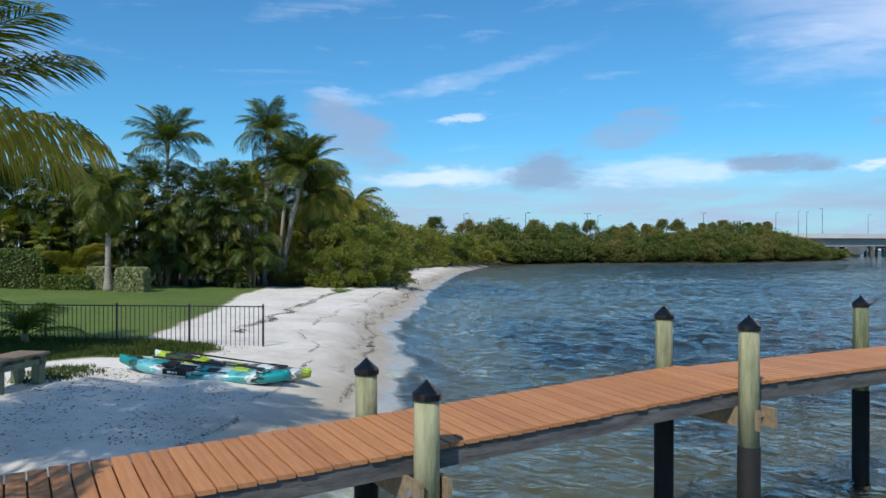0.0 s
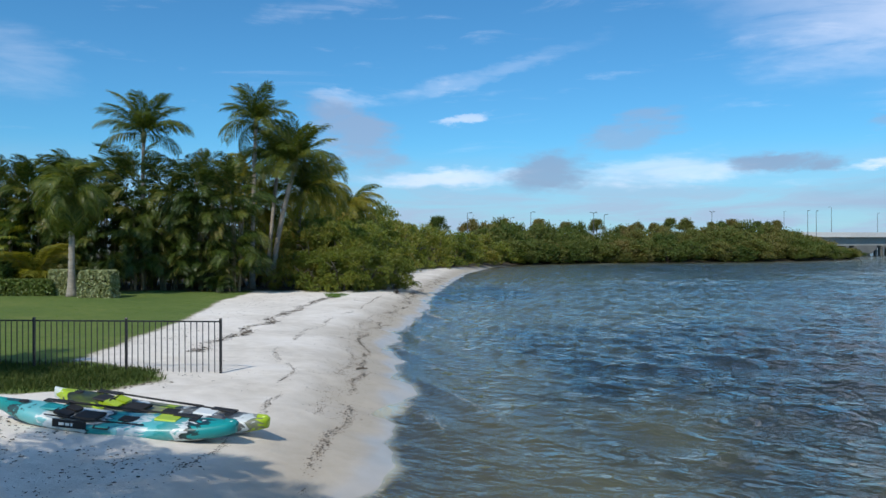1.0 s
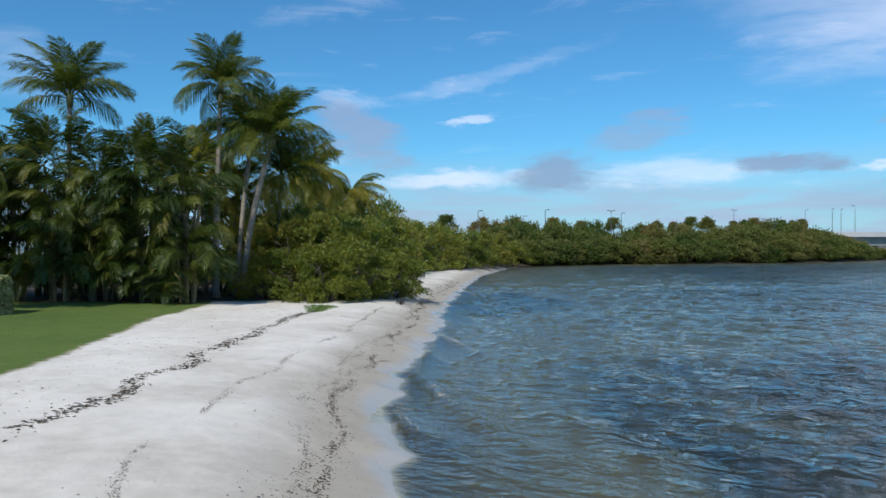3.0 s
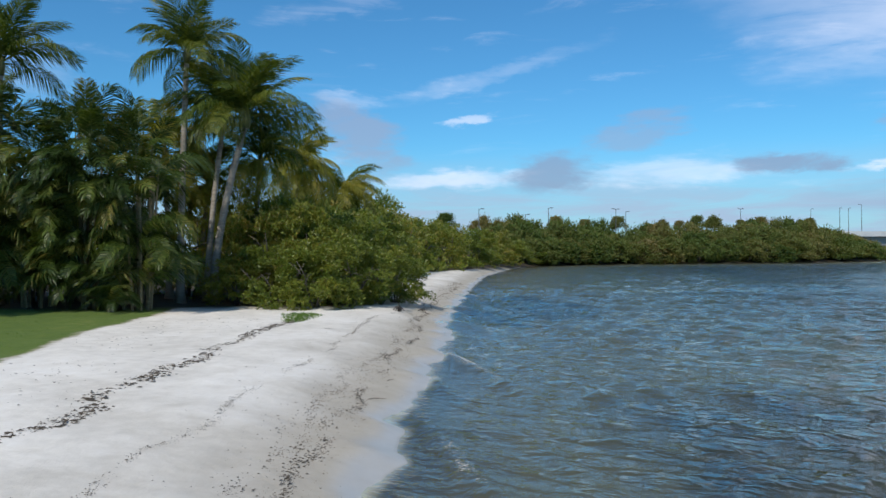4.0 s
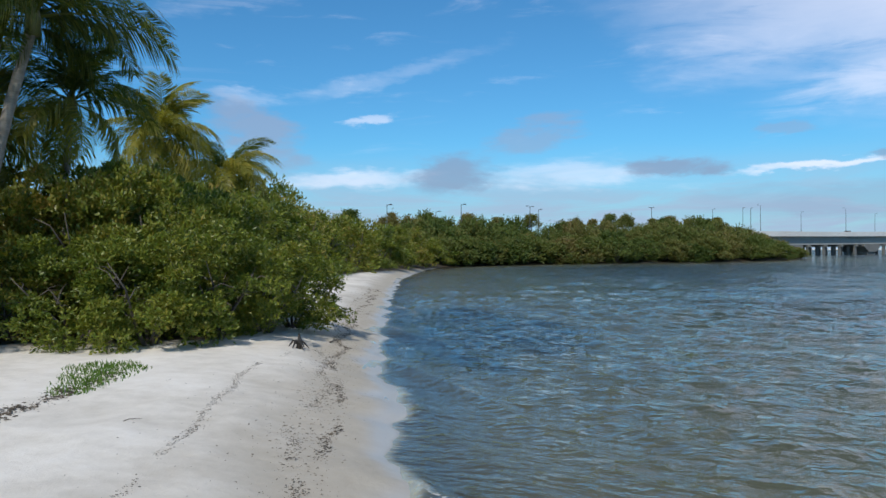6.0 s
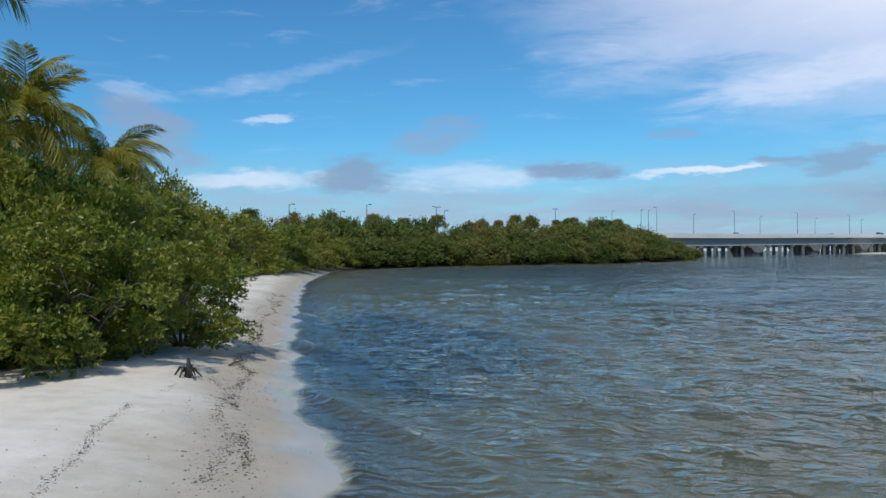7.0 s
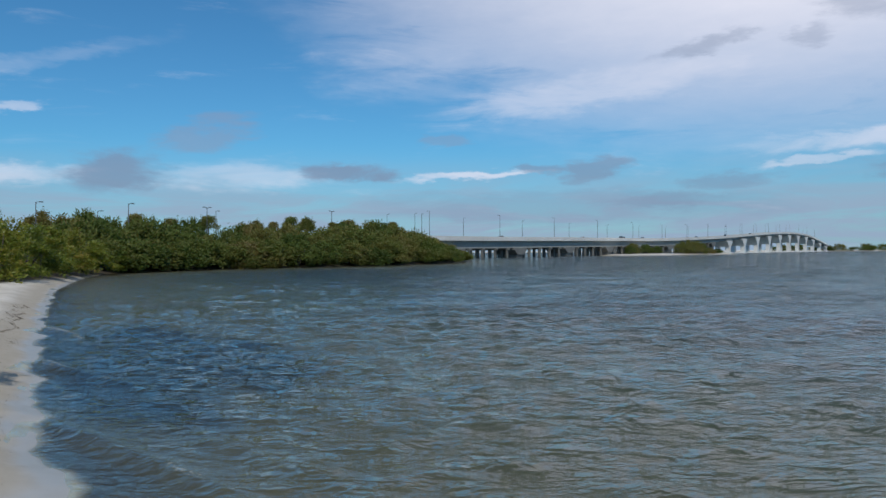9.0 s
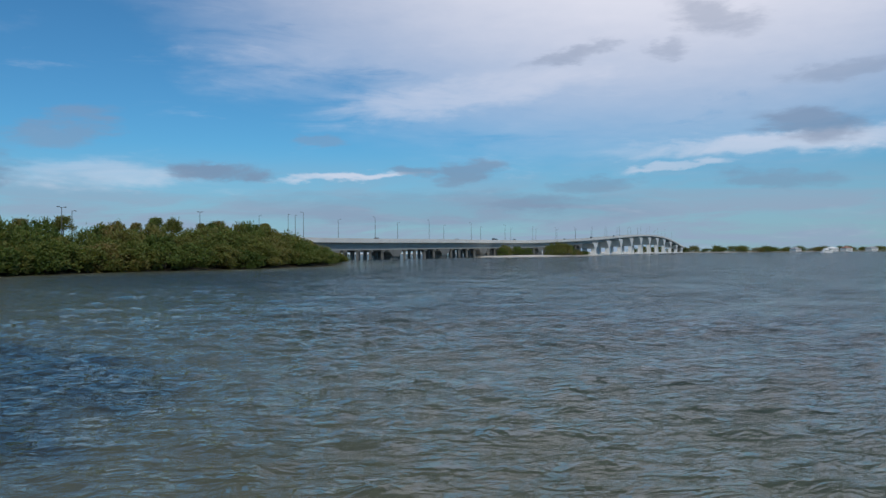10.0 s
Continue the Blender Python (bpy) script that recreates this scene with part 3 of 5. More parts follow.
def grid_object(name, xs, ys, zfun, mat, fields=()):
    gx, gy = np.meshgrid(xs, ys)
    px, py = gx.ravel(), gy.ravel()
    co = np.stack([px, py, zfun(px, py)], 1)
    nx, ny = len(xs), len(ys)
    i = (np.arange(ny - 1)[:, None] * nx + np.arange(nx - 1)[None]).ravel()
    quads = np.stack([i, i + 1, i + nx + 1, i + nx], 1)
    me = bpy.data.meshes.new(name)
    me.vertices.add(len(co)), me.vertices.foreach_set("co", co.ravel())
    me.loops.add(quads.size), me.loops.foreach_set("vertex_index", quads.ravel())
    me.polygons.add(len(quads)), me.polygons.foreach_set("loop_start", np.arange(0, quads.size, 4))
    me.polygons.foreach_set("use_smooth", np.ones(len(quads), bool))
    me.materials.append(mat)
    for key, values in fields:
        me.attributes.new(key, "FLOAT", "POINT").data.foreach_set("value", values(px, py))
    me.update(calc_edges=True)
    return new(name, me)


def soft_inside(line, width):
    def f(px, py):
        d, ins = edge_distance(px, py, line, True)
        return np.clip(0.5 + np.where(ins, d, -d) / width, 0, 1)
    return f


gxs = np.concatenate([-outward(30, 4400, 26)[::-1], spaced([(-30, -12, 0.6), (-12, 2, 0.22), (2, 20, 0.9), (20, 180, 4)]), outward(180, 4400, 40)])
gys = np.concatenate([-outward(4, 4400, 24)[::-1], spaced([(-4, 8, 0.8), (8, 62, 0.3), (62, 100, 0.8), (100, 340, 3.5)]), outward(340, 4400, 40)])
tagged(grid_object("ground", gxs, gys, height, M_GROUND, (("lawn", soft_inside(LAWN, 0.8)), ("litter", soft_inside(LITTER, 1.2)))),
       "white sandy beach with mown lawn and sea bed", "ground", kind="structure")


FINE_X, FINE_Y = (-4, 30), (6, 78)


def surf(d, py):
    """Small waves that swing round and break along the beach."""
    run = d + 0.30 * py + 0.22 * np.sin(py * 0.31) + 0.10 * np.sin(py * 0.83 + d)
    off = np.mod(run, 1.45) - 0.70
    crest = np.exp(-(off / np.where(off > 0, 0.30, 0.15)) ** 2)
    return 0.22 * crest * (0.62 + 0.38 * np.sin(py * 0.62 + d * 0.7)) * np.exp(-d / 2.3) * np.clip(d * 3.5, 0, 1) * (np.abs(py - 55) < 65)


def wave(px, py):
    """Short-crested wind chop with peaked crests, and small waves that bend in to run along the beach."""
    d, _ = edge_distance(px, py, SHORE, False)
    # the shortest waves end where the sheet is too coarse to carry them
    out = np.maximum.reduce([FINE_X[0] - px, px - FINE_X[1], FINE_Y[0] - py, py - FINE_Y[1], 0 * px])
    cell = 0.16 + np.clip(out / 12.0, 0, 1) * 0.45 + np.clip((out - 45) / 60.0, 0, 1) * 1.4 + np.clip((out - 180) / 100, 0, 1) * 20
    rg = random.Random(12)
    tall = np.zeros(px.shape)
    for i in range(28):
        length = 0.62 * 1.105 ** i * rg.uniform(0.95, 1.05)
        turn, k = radians(22 + rg.uniform(-52, 52) * min(1.0, 1.2 / length + 0.35)), 2 * math.pi / length
        steep = 0.085 * min(1.0, (1.2 / length) ** 1.35)
        a = k * (px * math.sin(turn) + py * math.cos(turn)) + rg.uniform(0, 6.28)
        tall += steep / k * np.clip(length / (3.2 * cell) - 0.5, 0, 1) * np.sin(a + 0.45 * np.sin(a))
    gust = 0.78 + 0.22 * np.sin(px * 0.21 + py * 0.11 + 1.1 * np.sin(py * 0.13)) * np.sin(py * 0.17 - px * 0.08 + 0.7)
    t = 2.0 * np.tanh(tall / 0.090)
    chop = 0.072 * gust * (np.exp(0.62 * t) - 1.14)
    return chop * np.clip(d * 0.22, 0.10, 1) + surf(d, py) - 0.005


def open_water(px, py):
    """How far out a place lies: the open bay is ruffled by the wind, the cove by the beach is not."""
    return np.clip((np.hypot(px - 8, py - 42) - 15) / 95, 0, 1) ** 0.8


def offshore(px, py):
    """The chop dies away in the last few metres before the sand."""
    return np.clip(edge_distance(px, py, SHORE, False)[0] / 5.0, 0, 1)


wxs = np.concatenate([-outward(4, 40, 6)[::-1], spaced([(-4, 30, 0.175), (30, 75, 0.6), (75, 230, 2.2)]), outward(230, 4400, 44)])
wys = np.concatenate([-outward(0, 4400, 20)[::-1], spaced([(0, 6, 1.0), (6, 78, 0.175), (78, 122, 0.6), (122, 280, 2.2)]), outward(280, 4400, 40)])
water = tagged(grid_object("water", wxs, wys, wave, M_WATER, (("fetch", open_water), ("offshore", offshore))), "choppy blue-brown bay water lapping the sand", "water", kind="structure")
water.visible_shadow = False


# ---------- palms ----------
def frond_mesh(name, mat, length, n, leaf, width, rise, droop, hang, seed, bare=0.12):
    """A feather leaf along +x: a tapering midrib with leaflets on both sides. rise: degrees at the base, droop: degrees bent by the tip."""
    rng = random.Random(seed)
    b = Build()
    steps = 12
    pts, p, path = [], Vector((0, 0, 0)), []
    for i in range(steps + 1):
        a = radians(rise - droop * (i / steps) ** 1.5)
        pts.append(p.copy()), path.append(Vector((math.cos(a), 0, math.sin(a))))
        p = p + path[-1] * (length / steps)
    b.tube(pts, [0.030 * (1 - 0.85 * i / steps) * length / 3 for i in range(steps + 1)], 4)
    for i in range(n):
        s = bare + (1 - bare) * (i + 0.5) / n
        k = min(int(s * steps), steps - 1)
        q = pts[k].lerp(pts[k + 1], s * steps - k)
        along = path[k]
        up = Vector((-along.z, 0, along.x))
        size = leaf * (0.45 + 1.1 * math.sin(math.pi * min(1, 0.12 + s * 0.85)) ** 0.8) * 0.72
        for side in (-1, 1):
            if rng.random() < 0.05:
                continue
            ll = size * rng.uniform(0.8, 1.15)
            out = (Vector((0, side, 0)) + along * rng.uniform(0.55, 0.95) + up * rng.uniform(0.0, 0.35)).normalized()
            down = Vector((0, 0, -1))
            d2 = (out + down * hang * rng.uniform(0.7, 1.3)).normalized()
            d3 = (out * 0.6 + down * hang * 2.0 * rng.uniform(0.7, 1.3)).normalized()
            w = along * width * 0.5
            m1 = q + out * ll * 0.35
            m2 = m1 + d2 * ll * 0.35
            tip = m2 + d3 * ll * 0.35
            i0 = len(b.v)
            for v in (q - w * 0.4, q + w * 0.4, m1 - w, m1 + w, m2 - w * 0.75, m2 + w * 0.75, tip):
                b.v.append(tuple(v))
            b.f += [(i0, i0 + 1, i0 + 3, i0 + 2), (i0 + 2, i0 + 3, i0 + 5, i0 + 4), (i0 + 4, i0 + 5, i0 + 6)]
    return b.mesh(name, mat)


COCO = [frond_mesh("frond", M_COCO, 2.9, 70, 0.85, 0.042, 4, 62, 0.5, 1), frond_mesh("frond", M_COCO, 3.1, 70, 0.95, 0.042, 8, 88, 0.9, 2),
        frond_mesh("frond", M_COCO, 3.0, 68, 1.05, 0.042, 4, 80, 1.6, 3)]
COCO_SUN = [frond_mesh("frond", M_COCO_SUNLIT, 2.8, 70, 0.95, 0.045, 12, 80, 0.6, 5), frond_mesh("frond", M_COCO_SUNLIT, 3.0, 70, 1.05, 0.045, 8, 115, 1.2, 6)]
ARECA = [frond_mesh("frond", M_ARECA, 2.0, 30, 0.72, 0.056, 10, 100, 1.0, 11), frond_mesh("frond", M_ARECA, 2.2, 32, 0.80, 0.058, 15, 145, 1.7, 12),
         frond_mesh("frond", M_ARECA, 1.7, 27, 0.62, 0.054, 5, 65, 0.6, 13)]
LAWN_PALM = [frond_mesh("frond", M_COCO, 2.3, 48, 0.85, 0.06, 20, 110, 0.8, 15), frond_mesh("frond", M_COCO, 2.6, 52, 0.9, 0.06, 15, 150, 1.2, 16)]
NEAR = [frond_mesh("frond", M_COCO, 3.2, 90, 1.05, 0.042, 12, 62, 0.6, 21), frond_mesh("frond", M_COCO_SUNLIT, 3.2, 96, 1.3, 0.042, 14, 70, 1.7, 22)]


def palm(name, x, y, top, lean, kinds, count, seed, label, group="", r=0.15, size=1.0, low=-35.0, high=82.0, shaft=False):
    """A tall palm: ringed trunk with a swollen foot, and a crown of separate feather leaves."""
    rng = random.Random(seed)
    z0 = ground(x, y) - 0.05
    p = thing(name, pose(x, y, z0), label, "palm tree", group)
    h = top - z0
    pts, rad = [], []
    for i in range(25):
        s = i / 24
        pts.append((lean[0] * s ** 1.6, lean[1] * s ** 1.6, h * s))
        rad.append(r * (1 + 0.75 * math.exp(-s * h / 0.5)) * (1 - 0.30 * s) * (1 + 0.045 * (-1) ** i))
    part("trunk", Build().tube(pts, rad, 12), M_TRUNK, p, "pale grey ringed trunk", smooth=True)
    tip = Vector(pts[-1])
    part("crown_shaft", Build().tube([tip - Vector((0, 0, 0.25)), tip + Vector((0, 0, 0.15)), tip + Vector((0, 0, 0.6 * size))], [r * 0.8, r * 1.15, r * 0.4], 10), M_SHAFT, p, smooth=True)
    for i in range(count):
        s = (i + 0.5) / count
        a = i * 137.5 + rng.uniform(-18, 18)
        e = high + (low - high) * s ** 1.25 + rng.uniform(-8, 8)
        k = 0 if e > 45 else (1 if e > 5 else 2)
        me = kinds[min(k, len(kinds) - 1)]
        sc = size * rng.uniform(0.85, 1.12)
        part("frond", me, None, p, "", Matrix.Translation(tip + Vector((0, 0, 0.22 * size))) @ pose(0, 0, 0, 0, 0, a) @ pose(0, 0, 0, rng.uniform(-25, 25), -e, 0) @ Matrix.Scale(sc, 4))
    return p


def areca(x, y, tall, seed):
    """A many-stemmed clump with arching leaves from the ground to the top."""
    rng = random.Random(seed)
    p = thing("areca_palm_clump", pose(x, y, ground(x, y) - 0.05), "dense green areca palm clump with arching yellowing leaves", "palm", "areca palm hedge")
    for i in range(9):
        a, d = rng.uniform(0, 6.28), rng.uniform(0.1, 0.7)
        top = tall * rng.uniform(0.55, 0.86)
        bx, by = math.cos(a) * d, math.sin(a) * d
        part("stem", Build().tube([(bx, by, 0), (bx * 1.4, by * 1.4, top * 0.5), (bx * 2.0, by * 2.0, top)], [0.055, 0.048, 0.035], 6), M_STEM, p)
    n = int(tall * (9.8 if seed < 200 else 5.5))
    for i in range(n):
        s = (i + 0.5) / n
        z = 0.5 + (tall - 1.3) * s + rng.uniform(-0.3, 0.3)
        a = math.degrees(rng.uniform(0, 6.28)) if rng.random() < 0.45 else rng.uniform(-160, -20)
        e = rng.uniform(10, 60) if s < 0.82 else rng.uniform(45, 85)
        me = ARECA[rng.choice((0, 1, 1) if s < 0.8 else (0, 2, 2))]
        d = rng.uniform(0.2, 0.9)
        m = pose(math.cos(radians(a)) * d, math.sin(radians(a)) * d, z, 0, 0, a) @ pose(0, 0, 0, rng.uniform(-40, 40), -e, 0) @ Matrix.Scale(rng.uniform(0.8, 1.2), 4)
        part("frond", me, None, p, "", m)
    return p


# ---------- leafy bushes ----------
def leaf_cloud(name, mat, spread, tall, clusters, per, size, seed, skirt=0.15, broad=0.22, loose=0.35, lumps_n=26, fine=False):
    """A crown of many small leaves in uneven clumps, with gaps."""
    rng = np.random.RandomState(seed)
    lumps = []
    for i in range(lumps_n):
        a, s = rng.uniform(0, 2 * np.pi), rng.uniform(skirt, 1)
        r = spread * np.sqrt(max(0.05, 1 - (s - 0.30) ** 2 / 0.55)) * rng.uniform(0.45, 0.92)
        lumps.append((np.cos(a) * r, np.sin(a) * r, tall * s * rng.uniform(0.88, 1.0), spread * rng.uniform(0.13, 0.27)))
    lumps = np.array(lumps)
    pick = rng.randint(0, len(lumps), clusters)
    d = rng.normal(size=(clusters, 3))
    d /= np.linalg.norm(d, axis=1)[:, None]
    d[:, 2] = np.where(rng.rand(clusters) < 0.6, np.abs(d[:, 2]), d[:, 2])
    mid = lumps[pick, :3] + d * lumps[pick, 3:4] * (rng.uniform(0.15, 1.0, (clusters, 1)) ** 0.45)
    mid[:, 2] = np.maximum(mid[:, 2], 0.12)
    n = clusters * per
    base = np.repeat(mid, per, 0) + rng.normal(size=(n, 3)) * size * loose
    out = np.repeat(d, per, 0) * 0.7 + rng.normal(size=(n, 3)) * 0.75 + np.array([0, 0, 0.35])
    out /= np.linalg.norm(out, axis=1)[:, None]
    side = np.cross(out, rng.normal(size=(n, 3)))
    side /= np.linalg.norm(side, axis=1)[:, None] + 1e-9
    nor = np.cross(out, side)
    L = size * rng.uniform(0.7, 1.3, (n, 1))
    v = np.stack([base, base + out * L * 0.5 + side * L * broad + nor * L * 0.06, base + out * L, base + out * L * 0.5 - side * L * broad + nor * L * 0.06], 1).reshape(-1, 3)
    i = np.arange(n) * 4
    tri = np.stack([i, i + 1, i + 2] if fine else [i, i + 1, i + 2, i, i + 2, i + 3], 1).reshape(-1)
    me = bpy.data.meshes.new(name)
    me.vertices.add(len(v)), me.vertices.foreach_set("co", v.ravel())
    me.loops.add(len(tri)), me.loops.foreach_set("vertex_index", tri)
    me.polygons.add(len(tri) // 3), me.polygons.foreach_set("loop_start", np.arange(0, len(tri), 3))
    me.materials.append(mat)
    me.update(calc_edges=True)
    return me


def limbs_mesh(name, spread, tall, seed, stems=6):
    rng = random.Random(seed)
    b = Build()
    for i in range(stems):
        a = 6.283 * i / stems + rng.uniform(-0.4, 0.4)
        r, h = spread * rng.uniform(0.45, 0.85), tall * rng.uniform(0.5, 0.85)
        k = [(0.12 * math.cos(a), 0.12 * math.sin(a), -0.1), (r * 0.35 * math.cos(a), r * 0.35 * math.sin(a), h * 0.35), (r * 0.7 * math.cos(a + 0.2), r * 0.7 * math.sin(a + 0.2), h * 0.7), (r * math.cos(a + 0.1), r * math.sin(a + 0.1), h)]
        w = 0.02 * tall
        b.tube(k, [w, w * 0.7, w * 0.45, w * 0.15], 6)
        for j in range(3):
            q = Vector(k[1]).lerp(Vector(k[3]), rng.uniform(0.1, 0.8))
            e = q + Vector((rng.uniform(-1, 1), rng.uniform(-1, 1), rng.uniform(-0.1, 0.8))) * spread * 0.4
            b.tube([q, q.lerp(e, 0.5) + Vector((0, 0, 0.05 * tall)), e], [w * 0.4, w * 0.25, w * 0.08], 5)
    return b.mesh(name, M_BARK, True)


NEAR_CROWN = [leaf_cloud("crown", M_MANGROVE, 2.3, 3.6, 1450, 10, 0.13, 40 + k, 0.06, 0.22, 0.40, 42) for k in range(3)]
NEAR_LIMBS = [limbs_mesh("framework", 2.1, 3.2, 50 + k) for k in range(3)]
MID_CROWN = [leaf_cloud("crown", M_MANGROVE, 2.9, 5.6, 860, 9, 0.29, 60 + k, 0.05, 0.36, 0.6, 30, True) for k in range(3)]
MID_LIMBS = [limbs_mesh("framework", 2.4, 5.0, 70 + k) for k in range(2)]
FAR_CROWN = [leaf_cloud("crown", M_MANGROVE_FAR, 4.2, 6.4, 540, 8, 0.57, 80 + k, 0.05, 0.36, 0.7, 30, True) for k in range(4)]
DISTANT_CROWN = [leaf_cloud("crown", M_MANGROVE_FAR, 4.2, 6.4, 130, 7, 1.2, 110 + k, 0.08, 0.36, 0.7, 26, True) for k in range(3)]
FAR_LIMBS = [limbs_mesh("framework", 3.4, 5.5, 90 + k, 5) for k in range(2)]
ROUND_CROWN = [leaf_cloud("crown", M_MANGROVE_FAR, 2.6, 3.2, 460, 8, 0.45, 97 + k, 0.10, 0.36, 0.7, 26, True) for k in range(2)]


def bush(name, x, y, crown, limbs, turn, sx, sz, label, category, group, lift=0.0):
    p = thing(name, pose(x, y, ground(x, y) - 0.03, 0, 0, turn) @ Matrix.Diagonal((sx, sx, sz, 1)), label, category, group)
    part("crown", crown, None, p, "", Matrix.Translation((0, 0, lift)))
    part("framework", limbs, None, p)
    return p


# ---------- dock ----------
DOCK = Matrix.Translation((2.72, 9.58, 0)) @ pose(0, 0, 0, 0, 0, math.degrees(math.atan2(1.95, 3.47)))
WIDTH, KNEE, PITCH = 1.17, 0.15, 0.150


def deck_z(s):
    return 2.0 + 0.045 * min(0.0, s - KNEE)


def build_dock():
    """Boardwalk in its own frame: s along, the far edge at v = -0.12, the near edge at v = -0.12 - WIDTH."""
    dock = thing("boardwalk", DOCK, "reddish-brown plank boardwalk on green timber piles with black caps", "dock", kind="structure")
    far, near = -0.125, -0.125 - WIDTH
    plank = [Build().rounded((-WIDTH / 2, -0.0675, -0.038), (WIDTH / 2, 0.0675, 0.0), 0.006).mesh("plank", M_DECK) for _ in range(1)][0]
    rng = random.Random(5)
    n0, n1 = -90, 79
    for i in range(n0, n1):
        s = i * PITCH + 0.05
        tilt = math.degrees(math.atan(0.045)) if s < KNEE else 0
        part("plank", plank, None, dock, "", pose(s, (far + near) / 2 + rng.uniform(-0.012, 0.012), deck_z(s) + rng.uniform(-0.002, 0.002), 0, -tilt, 90 + rng.uniform(-0.25, 0.25)))
    for v in (far - 0.05, (far + near) / 2, near + 0.05):
        for s0, s1 in ((n0 * PITCH, KNEE - 4.1), (KNEE - 4.095, KNEE), (KNEE + 0.005, KNEE + 4), (KNEE + 4.005, n1 * PITCH)):
            a, c = deck_z(s0) - 0.04, deck_z(s1) - 0.04
            b = Build().box((s0, v - 0.022, 0), (s1, v + 0.022, 1))
            b.v = [(x, y, (a if abs(x - s0) < 1e-6 else c) - 0.19 * (1 - z)) for x, y, z in b.v]
            part("joist", b, M_JOIST, dock, "grey weathered edge joist")
    return dock, far, near


def build_pile(dock, s, v, tip, r=0.107):
    """A round pile in three lengths: bare green timber, black wrap below, pointed black cap."""
    top = tip - 0.165
    def ring(zs, rs, n=20):
        return Build().tube([(0, 0, z) for z in zs], rs, n)
    m = Matrix.Translation((s, v, 0))
    pile = part("pile", ring([1.3, top - 0.35, top + 0.02], [r * 1.02, r, r * 0.985]), M_PILE, dock, "pale green treated timber pile", m, True)
    part("pile_wrap", ring([-2.6, 1.35, 1.36], [r + 0.012, r + 0.012, r + 0.004]), M_WRAP, pile, "black plastic wrap", None, True)
    cap = ring([top - 0.004, top, top + 0.05, top + 0.06, tip - 0.02, tip], [r + 0.004, r + 0.014, r + 0.016, r + 0.008, 0.018, 0.004])
    part("pile_cap", cap, M_BLACK, pile, "glossy black pointed cap")


dock, far_v, near_v = build_dock()
for k in range(-3, 4):
    s = 3.98 * k
    z = deck_z(s)
    build_pile(dock, s, 0.0, z + (0.57 if k < 0 else 0.76))
    build_pile(dock, s - (0.09 if k < 0 else 0.20), near_v - 0.125, z + (0.57 if k < 0 else 0.76))
    # paired clamp beams under the joists, bolted through the piles
    for off in (-0.15, 0.11):
        part("clamp_beam", Build().box((s - 0.08 + off, near_v - 0.27, z - 0.45), (s - 0.08 + off + 0.04, 0.24, z - 0.235)), M_BEAM, dock, "brown timber clamp beam")
    for v in (0.0, near_v - 0.125):
        part("bolt", Build().tube([(s - 0.26, v, z - 0.34), (s + 0.10, v, z - 0.34)], [0.014, 0.014], 8), M_BOLT, dock, "galvanised through bolt")
        part("washer", Build().tube([(s - 0.255, v, z - 0.34), (s - 0.235, v, z - 0.34)], [0.034, 0.034], 10), M_BOLT, dock)

# ---------- fence ----------
def build_fence():
    x0, y0, x1, y1 = -5.06, 21.9, -18.0, 23.1
    run = math.hypot(x1 - x0, y1 - y0)
    turn = math.degrees(math.atan2(y1 - y0, x1 - x0))
    f = thing("metal_fence", pose(x0, y0, 0.70, 0, 0, turn), "black aluminium picket fence along the lawn", "fence", kind="structure")
    bay, h = 2.15, 1.16
    for i in range(7):
        s = i * bay
        part("post", Build().box((s - 0.024, -0.024, -0.35), (s + 0.024, 0.024, h)).box((s - 0.030, -0.030, h), (s + 0.030, 0.030, h + 0.025), None, 0.012), M_FENCE, f)
        if i == 6:
            break
        for z in (h - 0.05,):
            part("rail", Build().box((s + 0.029, -0.015, z - 0.016), (s + bay - 0.029, 0.015, z + 0.016)), M_FENCE, f)
        picket = Build().box((-0.008, -0.008, -0.03), (0.008, 0.008, h - 0.067)).mesh("picket", M_FENCE)
        for k in range(1, 16):
            part("picket", picket, None, f, "", Matrix.Translation((s + k * bay / 16, 0, 0)))


build_fence()


